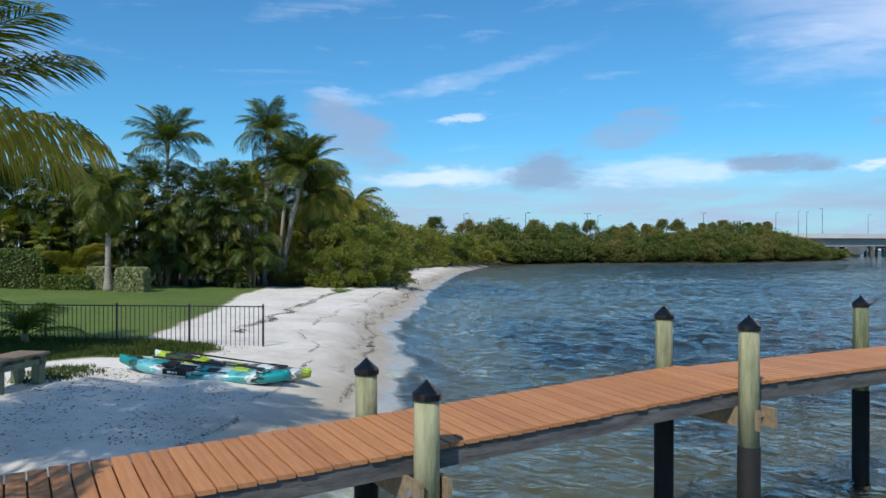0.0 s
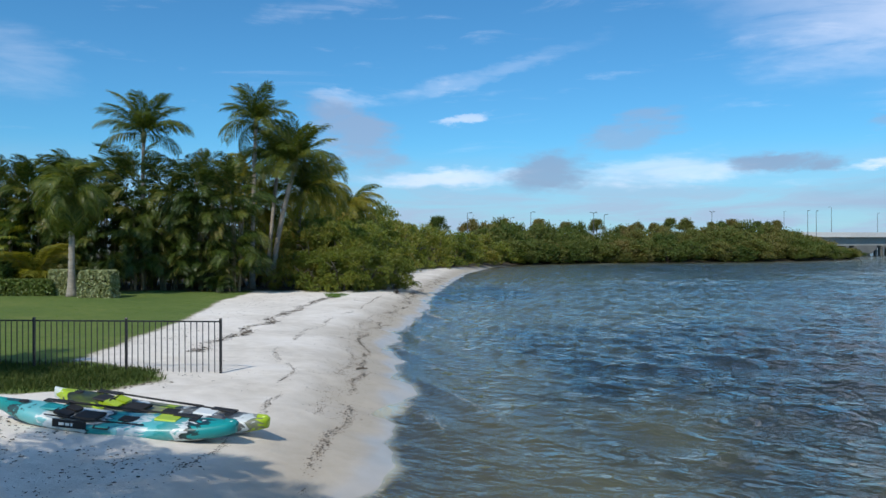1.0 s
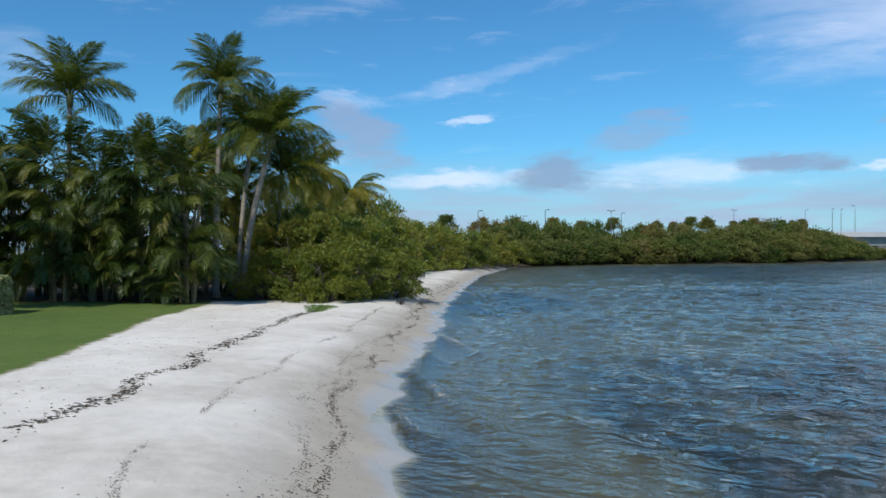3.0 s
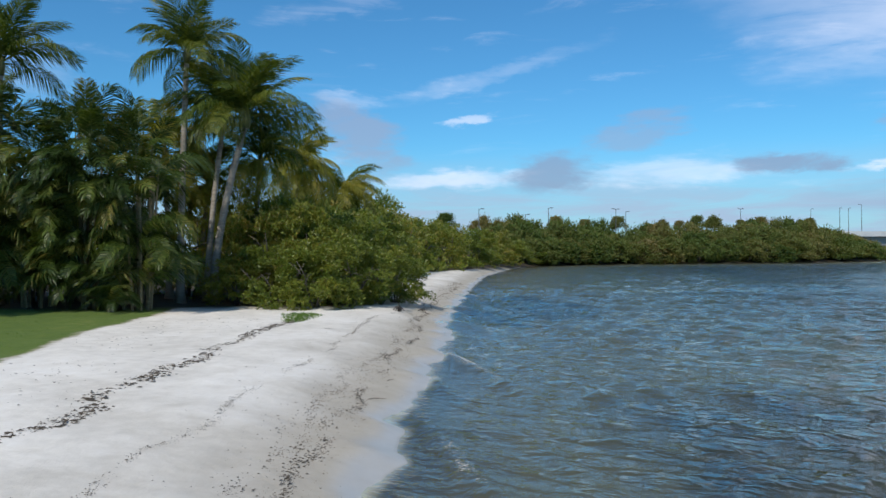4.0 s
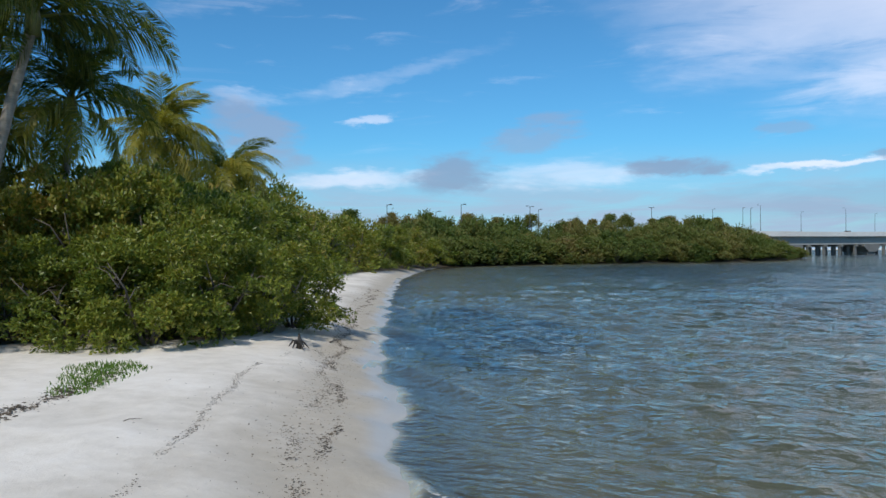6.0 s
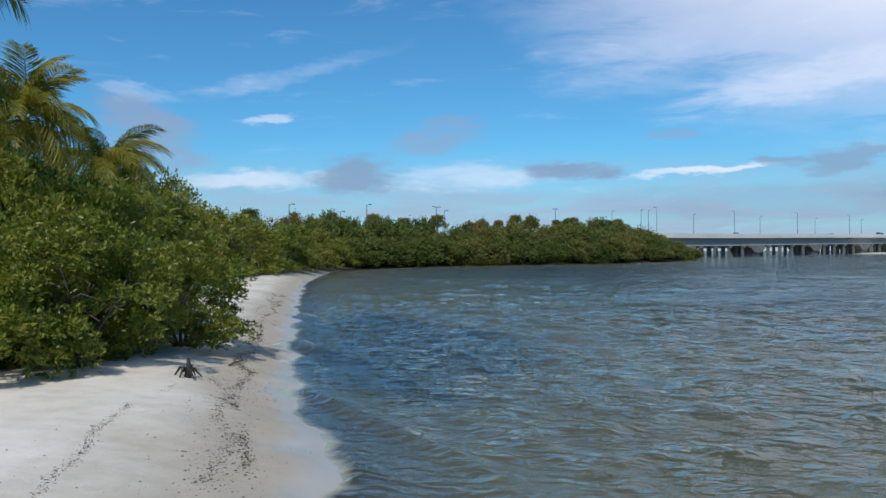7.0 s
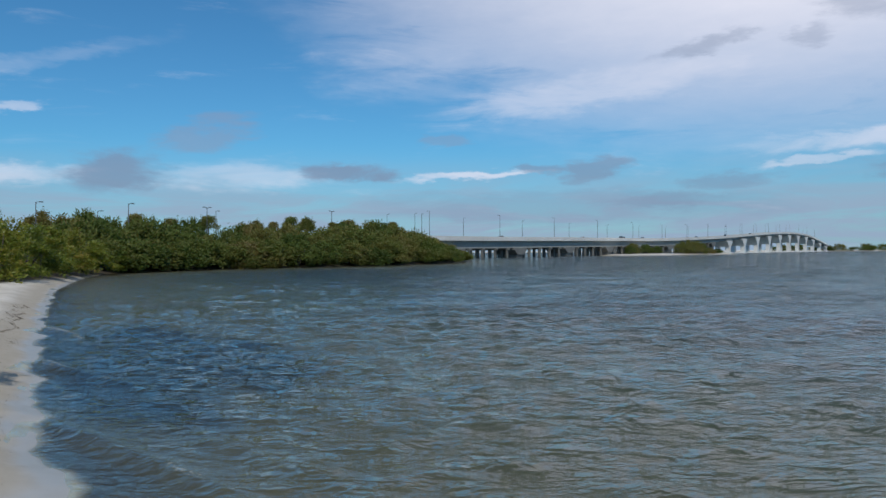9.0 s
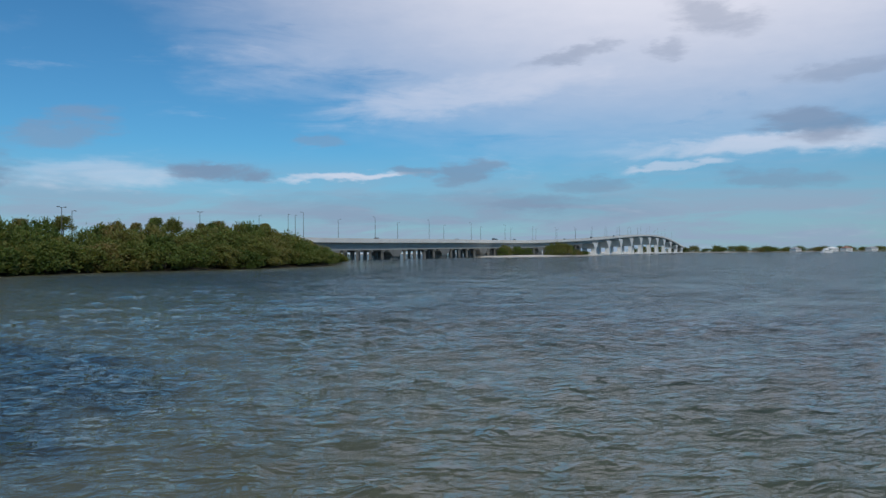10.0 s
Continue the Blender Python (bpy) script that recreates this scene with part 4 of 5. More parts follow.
# ---------- kayaks ----------
def build_kayak(name, m, mat, accent, accent2, label, seed, tag):
    k = thing(name, m, label, "kayak", "kayaks on the sand")
    L, W, H = 3.7, 0.80, 0.36
    st, ring = 28, 16
    b = Build()
    def hull_at(u):
        w = W / 2 * max(0.03, (1 - abs(2 * u - 1.04) ** 2.6)) ** 0.75
        keel = 0.20 * abs(2 * u - 1) ** 3.2
        deck = H * (0.80 + 0.24 * abs(2 * u - 1) ** 2.0)
        return w, keel, deck
    for i in range(st + 1):
        u = i / st
        w, keel, deck = hull_at(u)
        for j in range(ring):
            a = 2 * math.pi * j / ring
            cy, cz = math.cos(a), math.sin(a)
            y = w * math.copysign(abs(cy) ** 0.7, cy)
            mid = keel + (deck - keel) * 0.62
            z = mid + (deck - mid) * abs(cz) ** 0.8 if cz > 0 else mid - (mid - keel) * abs(cz) ** 0.75
            dip = 0.13 * math.exp(-((u - 0.42) / 0.17) ** 4) * max(0, cz) ** 2
            b.v.append(((u - 0.5) * L, y, z - dip))
    for i in range(st):
        for j in range(ring):
            q = (j + 1) % ring
            b.f.append((i * ring + j, (i + 1) * ring + j, (i + 1) * ring + q, i * ring + q))
    b.f.append(tuple(range(ring)))
    b.f.append(tuple(st * ring + j for j in reversed(range(ring))))
    part("hull", b, mat, k, "", None, True)
    for x in (1.2, -1.42):
        part("hatch", Build().tube([(x, 0, hull_at(x / L + 0.5)[2] - 0.02), (x, 0, hull_at(x / L + 0.5)[2] + 0.012)], [0.08, 0.065], 16), M_FITTING, k, "round black hatch")
    seat = part("seat", Build().rounded((-0.56, -0.19, 0.20), (-0.22, 0.19, 0.245), 0.025), M_FITTING, k, "black seat")
    for y0, y1 in ((-0.22, -0.03), (0.03, 0.22)):
        part("backrest", Build().rounded((-0.02, y0, 0.0), (0.02, y1, 0.24), 0.02), accent2, seat, "folded backrest", pose(-0.60, 0, 0.25, 0, -78, 0))
    part("foot_tray", Build().rounded((0.10, -0.10, 0.222), (0.56, 0.12, 0.250), 0.012), M_FITTING, k, "black foot tray")
    part("tank_well", Build().rounded((-1.10, -0.13, 0.275), (-0.78, 0.14, 0.315), 0.02), accent if tag else M_FITTING, k, "moulded tank well")
    # pale bag on the lime kayak; stands for a yellow paddle blade on the teal
    part("deck_bag", Build().rounded((0.66, -0.13, 0.285), (0.98, 0.15, 0.325), 0.018), M_LIME if tag else M_PALE, k, "small flat item lying on the deck")
    part("nose_piece", Build().tube([(L / 2 - 0.16, 0, 0.33), (L / 2 - 0.02, 0, 0.35), (L / 2 + 0.025, 0, 0.33)], [0.07, 0.05, 0.02], 10), accent, k, "", None, True)
    for y in (-0.34, 0.34):
        part("side_rail", Build().tube([(-0.9, y * 0.93, 0.285), (-0.2, y, 0.275), (0.6, y * 0.95, 0.285)], [0.012, 0.014, 0.012], 6), M_FITTING, k)
    part("side_handle", Build().tube([(-0.1, -0.385, 0.22), (-0.1, -0.425, 0.20), (0.12, -0.425, 0.20), (0.12, -0.385, 0.22)], [0.012] * 4, 6), M_FITTING, k)
    shaft = part("paddle", Build().tube([(-0.85, 0.20, 0.335), (0.9, 0.16, 0.325)], [0.016, 0.016], 8), M_FITTING, k, "black paddle laid along the deck")
    for x, y in ((-1.0, 0.205), (1.05, 0.155)):
        part("blade", Build().rounded((x - 0.2, y - 0.07, 0.322), (x + 0.2, y + 0.07, 0.340), 0.008), M_FITTING, shaft)
    if tag:
        plate = part("label_plate", Build().rounded((-0.72, -0.408, 0.150), (-0.22, -0.392, 0.265), 0.004), M_FITTING, k, "dark rectangular maker's plate")
        for x0, x1 in ((-0.62, -0.54), (-0.52, -0.46), (-0.44, -0.41)):
            part("mark", Build().box((x0, -0.412, 0.185), (x1, -0.409, 0.225)), M_PALE, plate)
    return k


def laid(x0, y0, x1, y1, lift, lean):
    """The pose of something lying on the sand with its stern at the first place and its bow at the second."""
    z0, z1 = ground(x0, y0), ground(x1, y1)
    return Matrix.Translation(((x0 + x1) / 2, (y0 + y1) / 2, (z0 + z1) / 2 + lift)) @ pose(0, 0, 0, 0, 0, math.degrees(math.atan2(y1 - y0, x1 - x0))) @ \
        pose(0, 0, 0, lean, -math.degrees(math.atan2(z1 - z0, math.hypot(x1 - x0, y1 - y0))), 0)


build_kayak("kayak", laid(-6.85, 16.6, -3.28, 16.3, -0.03, 4), M_KAYAK_TEAL, M_TEAL, M_FITTING, "teal, white and black sit-on-top kayak lying on the sand", 1, True)
build_kayak("kayak", laid(-6.4, 17.55, -2.98, 16.85, -0.02, 5), M_KAYAK_LIME, M_LIME, M_LIME, "lime, black and white sit-on-top kayak lying on the sand", 2, False)


# ---------- bench ----------
def build_bench():
    x, y = -7.98, 14.25
    b = thing("bench", pose(x, y, ground(x, y) - 0.02, 0, 0, 80), "low weathered timber bench with thick green posts", "bench")
    for i in range(3):
        part("seat_board", Build().rounded((-0.80, -0.33 + i * 0.22, 0.60), (0.74, -0.122 + i * 0.22, 0.648), 0.008), M_BENCH_TOP, b, "weathered brown board")
    for sx in (-0.52, 0.55):
        for sy in (-0.22, 0.22):
            part("leg", Build().box((sx - 0.085, sy - 0.085, -0.15), (sx + 0.085, sy + 0.085, 0.53)), M_BENCH_LEG, b)
        part("bearer", Build().box((sx - 0.05, -0.31, 0.532), (sx + 0.05, 0.31, 0.598)), M_BENCH_LEG, b)
    for sy in (-0.305, 0.265):
        part("apron", Build().box((-0.7, sy, 0.42), (0.66, sy + 0.04, 0.53)), M_BENCH_LEG, b)


build_bench()

# ---------- palms and plants of the garden ----------
palm("coconut_palm", -12.75, 55.6, 11.5, (0.15, 0.5), COCO, 23, 1, "tall coconut palm with pale upright trunk behind bushes", "tall palms", 0.16, 0.95, -22)
palm("coconut_palm", -11.6, 56.4, 8.75, (1.45, 0.2), COCO, 26, 2, "coconut palm with leaning grey trunk and full crown", "tall palms", 0.18, 1.20, -6)
palm("coconut_palm", -12.0, 56.9, 9.1, (0.5, 1.0), COCO, 21, 3, "coconut palm with slender grey trunk", "tall palms", 0.15, 0.98, -30)
palm("coconut_palm", -18.5, 52.0, 10.1, (0.1, 0.0), COCO, 18, 4, "tall single coconut palm above the hedge", "tall palms", 0.15, 1.05, 0)
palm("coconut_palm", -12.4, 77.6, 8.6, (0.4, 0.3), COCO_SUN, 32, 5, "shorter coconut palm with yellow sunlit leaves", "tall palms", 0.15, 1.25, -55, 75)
palm("coconut_palm", -10.6, 59.5, 7.2, (0.3, 0.3), [COCO[0], COCO[1], COCO_SUN[1]], 24, 6, "shorter coconut palm with some yellow sunlit leaves", "tall palms", 0.14, 0.95, -50)
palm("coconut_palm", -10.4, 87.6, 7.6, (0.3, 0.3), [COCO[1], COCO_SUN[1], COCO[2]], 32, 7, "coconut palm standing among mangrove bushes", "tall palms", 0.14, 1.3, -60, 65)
palm("coconut_palm", -13.9, 57.5, 7.4, (-0.3, 0.3), COCO_SUN, 24, 8, "coconut palm with yellow sunlit leaves behind the hedge", "tall palms", 0.14, 1.0, -55)
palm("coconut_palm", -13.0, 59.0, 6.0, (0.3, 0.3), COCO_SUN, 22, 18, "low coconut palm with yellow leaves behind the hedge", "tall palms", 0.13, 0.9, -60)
palm("lawn_palm", -19.0, 44.1, 6.0, (0.05, 0.0), LAWN_PALM, 30, 9, "single palm with smooth grey trunk on the lawn", "", 0.17, 1.0, -70, 75)
# four palms out of view, added to throw shade on sand, dock and lawn
palm("coconut_palm", -14.9, 13.4, 8.8, (0.3, 0.2), COCO, 30, 19, "unseen coconut palm added to shade the sand and lawn", "", 0.16, 1.1, -40, 80)
palm("coconut_palm", -7.7, 6.0, 6.6, (0.3, 0.1), COCO, 15, 20, "unseen coconut palm added to shade the sand and lawn", "", 0.16, 1.05, -30, 80)
palm("coconut_palm", -6.6, 2.4, 6.4, (0.2, 0.1), COCO, 15, 21, "unseen coconut palm added to shade the sand and lawn", "", 0.16, 1.05, -30, 80)
palm("coconut_palm", -9.6, 4.6, 7.2, (0.2, 0.1), COCO, 18, 22, "unseen coconut palm added to shade the sand and lawn", "", 0.16, 1.1, -30, 80)
near_palm = palm("coconut_palm", -7.8, 9.9, 4.5, (0.65, 0.1), NEAR, 0, 10, "coconut palm with long hanging yellow-green leaves beside the beach", "", 0.16)
near_tip = Vector((0.65, 0.1, 4.5 - ground(-7.8, 9.9) + 0.2))
rng = random.Random(78)
for a, e, k in [(0, 14, 1), (8, 55, 0), (-12, 64, 0), (20, 40, 0), (60, 10, 1)] + [(95 + i * 24, rng.uniform(-30, 75), i % 2) for i in range(9)]:
    part("frond", NEAR[k], None, near_palm, "", Matrix.Translation(near_tip) @ pose(0, 0, 0, 0, 0, a) @ pose(0, 0, 0, rng.uniform(-12, 12), -e, 0) @ Matrix.Scale(0.88, 4))

rng = random.Random(77)
for i in range(15):
    areca(-13.0 - i * 1.75 + rng.uniform(-0.4, 0.4), 51.6 - min(1.2, i * 0.4) + rng.uniform(-0.4, 0.4), rng.uniform(7.2, 8.0), 100 + i)
for i in range(12):
    areca(-14.0 - i * 2.3 + rng.uniform(-0.5, 0.5), 53.6 + rng.uniform(-0.4, 0.6), rng.uniform(7.3, 8.4), 200 + i)


# clipped hedges, fan palms and low plants by the lawn
def box_leaves(name, mat, w, d, h, n, size, seed, round_top=0.0):
    rg = np.random.RandomState(seed)
    p = rg.uniform(-1, 1, (n, 3))
    k = rg.randint(0, 3, n)
    push = rg.rand(n) < 0.8
    for ax in range(3):
        sel = push & (k == ax)
        p[sel, ax] = np.sign(p[sel, ax]) * rg.uniform(0.9, 1.04, sel.sum())
    if round_top:
        p[:, :2] *= (1 - round_top * np.clip(p[:, 2:3], 0, 1) ** 2)
    c = p * np.array([w / 2, d / 2, h / 2]) + np.array([0, 0, h / 2])
    b = Build()
    u = rg.normal(size=(n, 3)); u /= np.linalg.norm(u, axis=1)[:, None]
    v = np.cross(u, rg.normal(size=(n, 3))); v /= np.linalg.norm(v, axis=1)[:, None]
    for i in range(n):
        j = len(b.v)
        for q in (c[i] - u[i] * size, c[i] + v[i] * size * 0.5, c[i] + u[i] * size, c[i] - v[i] * size * 0.5):
            b.v.append(tuple(q))
        b.f.append((j, j + 1, j + 2, j + 3))
    return b.mesh(name, mat)


def hedge(x, y, w, d, h, mat, label, seed, n=6500, round_top=0.1):
    p = thing("hedge", pose(x, y, ground(x, y) - 0.03), label, "hedge", "garden hedges")
    part("foliage", box_leaves("foliage", mat, w, d, h, n, 0.085, seed, round_top), None, p)
    # dark box added behind the leaves to fill the hedge
    part("woody_core", Build().box((-w * 0.40, -d * 0.36, 0), (w * 0.40, d * 0.36, h * 0.86), None, 0.08), M_CORE, p)


hedge(-17.3, 43.4, 1.55, 1.2, 1.35, M_VARIEGATED, "clipped square shrub with pale variegated leaves", 1)
hedge(-19.9, 45.0, 1.0, 1.0, 1.3, M_VARIEGATED, "clipped pale shrub behind the lawn palm", 2)
hedge(-21.4, 44.6, 2.7, 1.1, 0.85, M_HEDGE, "low clipped green hedge", 3)
hedge(-25.6, 46.2, 4.6, 1.8, 2.3, M_HEDGE, "tall rounded green hedge", 4, 12000, 0.3)


def fan_mesh(name, mat, r, seed):
    """A fan leaf: split ribs on a stalk, along +x."""
    rg = random.Random(seed)
    b = Build().tube([(-r * 0.9, 0, 0), (0, 0, 0)], [0.018, 0.012], 4)
    for i in range(20):
        a = radians(-125 + 250 * i / 19)
        l = r * (0.75 + 0.25 * math.cos(a)) * rg.uniform(0.92, 1.05)
        d, s = Vector((math.cos(a), math.sin(a), 0)), Vector((-math.sin(a), math.cos(a), 0)) * l * 0.075
        m, t = d * l * 0.62 + Vector((0, 0, 0.05)), d * l + Vector((0, 0, -0.22 * l))
        j = len(b.v)
        for q in (Vector((0, 0, 0)), m - s, m + s, t):
            b.v.append(tuple(q))
        b.f += [(j, j + 1, j + 2), (j + 1, j + 3, j + 2)]
    return b.mesh(name, mat)


FAN = [fan_mesh("fan_leaf", M_FAN, 0.8, 1), fan_mesh("fan_leaf", M_FAN, 0.7, 2)]
for x, y, top in ((-27.3, 48.3, 4.6), (-24.6, 48.6, 3.9), (-29.5, 48.4, 5.6)):
    f = thing("fan_palm", pose(x, y, ground(x, y) - 0.03), "small fan palm with yellow-green leaves behind the hedge", "palm", "fan palms")
    part("trunk", Build().tube([(0, 0, 0), (0.05, 0, top * 0.5), (0, 0, top - 1.0)], [0.13, 0.11, 0.10], 9), M_TRUNK, f, "", None, True)
    for i in range(16):
        e = 70 - 95 * i / 15
        part("fan_leaf", FAN[i % 2], None, f, "", Matrix.Translation((0, 0, top - 1.0)) @ pose(0, 0, 0, 0, 0, i * 137.5) @ pose(0, 0, 0, 0, -e, 0) @ Matrix.Translation((0.8, 0, 0)))


def low_palm(x, y, size, mats, count, label, seed):
    rg = random.Random(seed)
    f = thing("low_palm", pose(x, y, ground(x, y) - 0.03), label, "palm", "low palms")
    part("stump", Build().tube([(0, 0, 0), (0, 0, 0.25 * size)], [0.10 * size, 0.08 * size], 8), M_STEM, f)
    for i in range(count):
        part("frond", mats[i % len(mats)], None, f, "", Matrix.Translation((0, 0, 0.22 * size)) @ pose(0, 0, 0, 0, 0, i * 137.5) @ pose(0, 0, 0, rg.uniform(-15, 15), -rg.uniform(15, 75), 0) @ Matrix.Scale(size * rg.uniform(0.4, 0.52), 4))


low_palm(-22.4, 47.0, 2.2, [COCO_SUN[0], COCO_SUN[1]], 14, "young yellow-green palm behind the low hedge", 1)
low_palm(-20.8, 47.4, 1.8, [ARECA[0], ARECA[1]], 12, "young green palm behind the low hedge", 2)
low_palm(-11.5, 21.4, 1.15, [ARECA[0], ARECA[2], COCO[0]], 15, "small dark green palm beside the fence", 3)
low_palm(-13.4, 50.2, 1.3, [ARECA[0], ARECA[1]], 14, "low areca palm at the end of the hedge", 4)

# near mangrove bushes at the edge of the sand
for x, y, k, sx, sz in ((-10.2, 55.2, 0, 0.75, 0.55), (-8.5, 54.7, 1, 0.88, 0.72), (-6.7, 54.2, 2, 0.92, 0.78), (-5.4, 55.5, 0, 0.85, 0.80), (-4.4, 57.6, 1, 0.84, 0.70), (-3.75, 59.1, 2, 0.86, 0.62),
                        (-9.6, 57.6, 2, 1.0, 1.25), (-7.6, 57.6, 0, 1.0, 1.20), (-6.2, 58.9, 1, 0.9, 1.10), (-8.8, 60.4, 1, 1.15, 1.34), (-6.9, 61.4, 2, 1.1, 1.20), (-5.9, 63.6, 0, 0.85, 1.05), (-9.8, 63.8, 0, 1.3, 1.40),
                        (-13.6, 59.2, 0, 1.3, 1.4), (-16.6, 57.6, 1, 1.3, 1.4), (-20, 57.6, 2, 1.4, 1.4), (-11.2, 61.5, 2, 1.0, 1.3), (-6.9, 66.0, 1, 1.0, 1.12), (-9.0, 67.5, 2, 1.3, 1.34)):
    bush("mangrove_bush", x, y, NEAR_CROWN[k], NEAR_LIMBS[k], rng.uniform(0, 360), sx, sz, "glossy green mangrove bush at the edge of the sand", "bush", "mangrove bushes")
# bushes along the curving shore
line = [(-7.6, 71, 0.86), (-8.0, 77, 0.92), (-8.1, 84, 1.00), (-8.0, 92, 1.08), (-7.2, 101, 1.22), (-5.0, 109, 1.10), (-2.2, 118, 1.00), (0.6, 128, 0.96), (3.2, 138, 0.86), (6.2, 149, 0.86), (9.6, 160, 0.80), (14.5, 171, 0.74), (20, 180, 0.72)]
for j, (x, y, front) in enumerate(line):
    for dx, dy, hz in ((0, 0, front), (-3.6, 3.2, front * (1.02 if j < 4 else 1.18)), (-7.6, 1.0, front * (1.05 if j < 4 else 1.25))):
        bush("mangrove_bush", x + dx + rng.uniform(-0.5, 0.5), y + dy + rng.uniform(-1, 1), rng.choice(MID_CROWN), rng.choice(MID_LIMBS), rng.uniform(0, 360), 1.15 + 0.02 * j, hz * rng.uniform(0.85, 1.1),
             "green mangrove bush along the curving beach", "bush", "mangrove bushes")
# far mangrove belt on the point
edge = [(14, 172), (23, 182), (40, 192.5), (60, 195), (79, 202.5), (98, 215), (116, 237), (125, 250), (129, 262)]
def along(line, step):
    out = []
    for a, b in zip(line, line[1:]):
        n = max(1, round(math.dist(a, b) / step))
        out += [(a[0] + (b[0] - a[0]) * i / n, a[1] + (b[1] - a[1]) * i / n, math.atan2(b[1] - a[1], b[0] - a[0])) for i in range(n)]
    return out
belt = along(edge, 4.4)
for j, (x, y, a) in enumerate(belt):
    u = j / len(belt)
    tall = 1.0 if u < 0.62 else 1.0 - 0.55 * (u - 0.62) / 0.38
    for back, hz in ((-0.8, 0.62), (4.0, 0.92), (10.0, 1.08)):
        bush("mangrove_tree", x - math.sin(a) * back + rng.uniform(-1.4, 1.4), y + math.cos(a) * back + rng.uniform(-1.2, 1.2), rng.choice(FAR_CROWN), rng.choice(FAR_LIMBS), rng.uniform(0, 360), rng.uniform(0.95, 1.25), 1.12 * tall * hz * rng.uniform(0.72, 1.12),
             "green and russet mangrove tree on the far point", "tree", "far mangroves")

# ---------- causeway, bridge, lamps ----------
def street_lamp(x, y, top, base, twin, turn):
    p = thing("street_lamp", pose(x, y, base, 0, 0, turn), "tall grey street lamp on the causeway", "street lamp", "street lamps")
    h = top - base
    part("pole", Build().tube([(0, 0, 0), (0, 0, h * 0.6), (0, 0, h)], [0.12, 0.10, 0.065], 8), M_POLE, p)
    for s in ((1, -1) if twin else (1,)):
        part("arm", Build().tube([(0, 0, h - 0.3), (s * 0.35, 0, h), (s * 0.8, 0, h + 0.05)], [0.05, 0.045, 0.04], 6), M_POLE, p)
        part("lamp_head", Build().rounded((s * 1.0 - 0.3, -0.14, h - 0.05), (s * 1.0 + 0.3, 0.14, h + 0.12), 0.05), M_POLE, p)


for x, y, top, twin in ((5.0, 186, 11.4, 0), (16.5, 204, 11.0, 0), (20.5, 193, 11.9, 0), (39.3, 212, 12.6, 1), (46, 231, 12.9, 0), (83, 248, 14.4, 1), (131, 287, 16.6, 0), (136, 291, 16.7, 0)):
    street_lamp(x, y, top + 0.4, ground(x, y), twin, 36)
# round-headed trees that stand above the mangroves along the causeway
for x, y, h, s in ((100, 255, 7.4, 0.72), (93, 259, 7.6, 0.85), (107, 257, 7.6, 0.75), (104, 256, 7.5, 0.70), (84, 243, 7.2, 0.70), (42, 222, 6.6, 0.80), (25, 214, 6.4, 0.80), (16, 208, 6.0, 0.90), (-2, 202, 6.2, 0.90),
                   (66, 234, 7.2, 0.80), (72, 238, 7.0, 0.90), (54, 226, 6.4, 0.70), (80, 240, 7.2, 0.60), (6, 200, 5.6, 0.90), (33, 218, 6.2, 0.70), (60, 230, 6.6, 0.60)):
    t = thing("round_headed_tree", pose(x, y, ground(x, y) - 0.05, 0, 0, rng.uniform(0, 360)), "round-headed tree above the mangroves", "tree", "causeway trees")
    part("trunk", Build().tube([(0, 0, 0), (0.1, 0, h * 0.5), (0, 0, h + 0.9)], [0.22, 0.17, 0.12], 8), M_BARK, t)
    part("crown", rng.choice(ROUND_CROWN), None, t, "", Matrix.Translation((0, 0, h + 0.3)) @ Matrix.Scale(s * 1.15, 4))


def prism(outline, y0, y1):
    """An outline in x and z drawn out along y."""
    q, n = Build(), len(outline)
    q.v = [(x, y, z) for y in (y0, y1) for x, z in outline]
    q.f = [tuple(range(n)), tuple(range(2 * n - 1, n - 1, -1))] + [((i + 1) % n, i, n + i, n + (i + 1) % n) for i in range(n)]
    return q


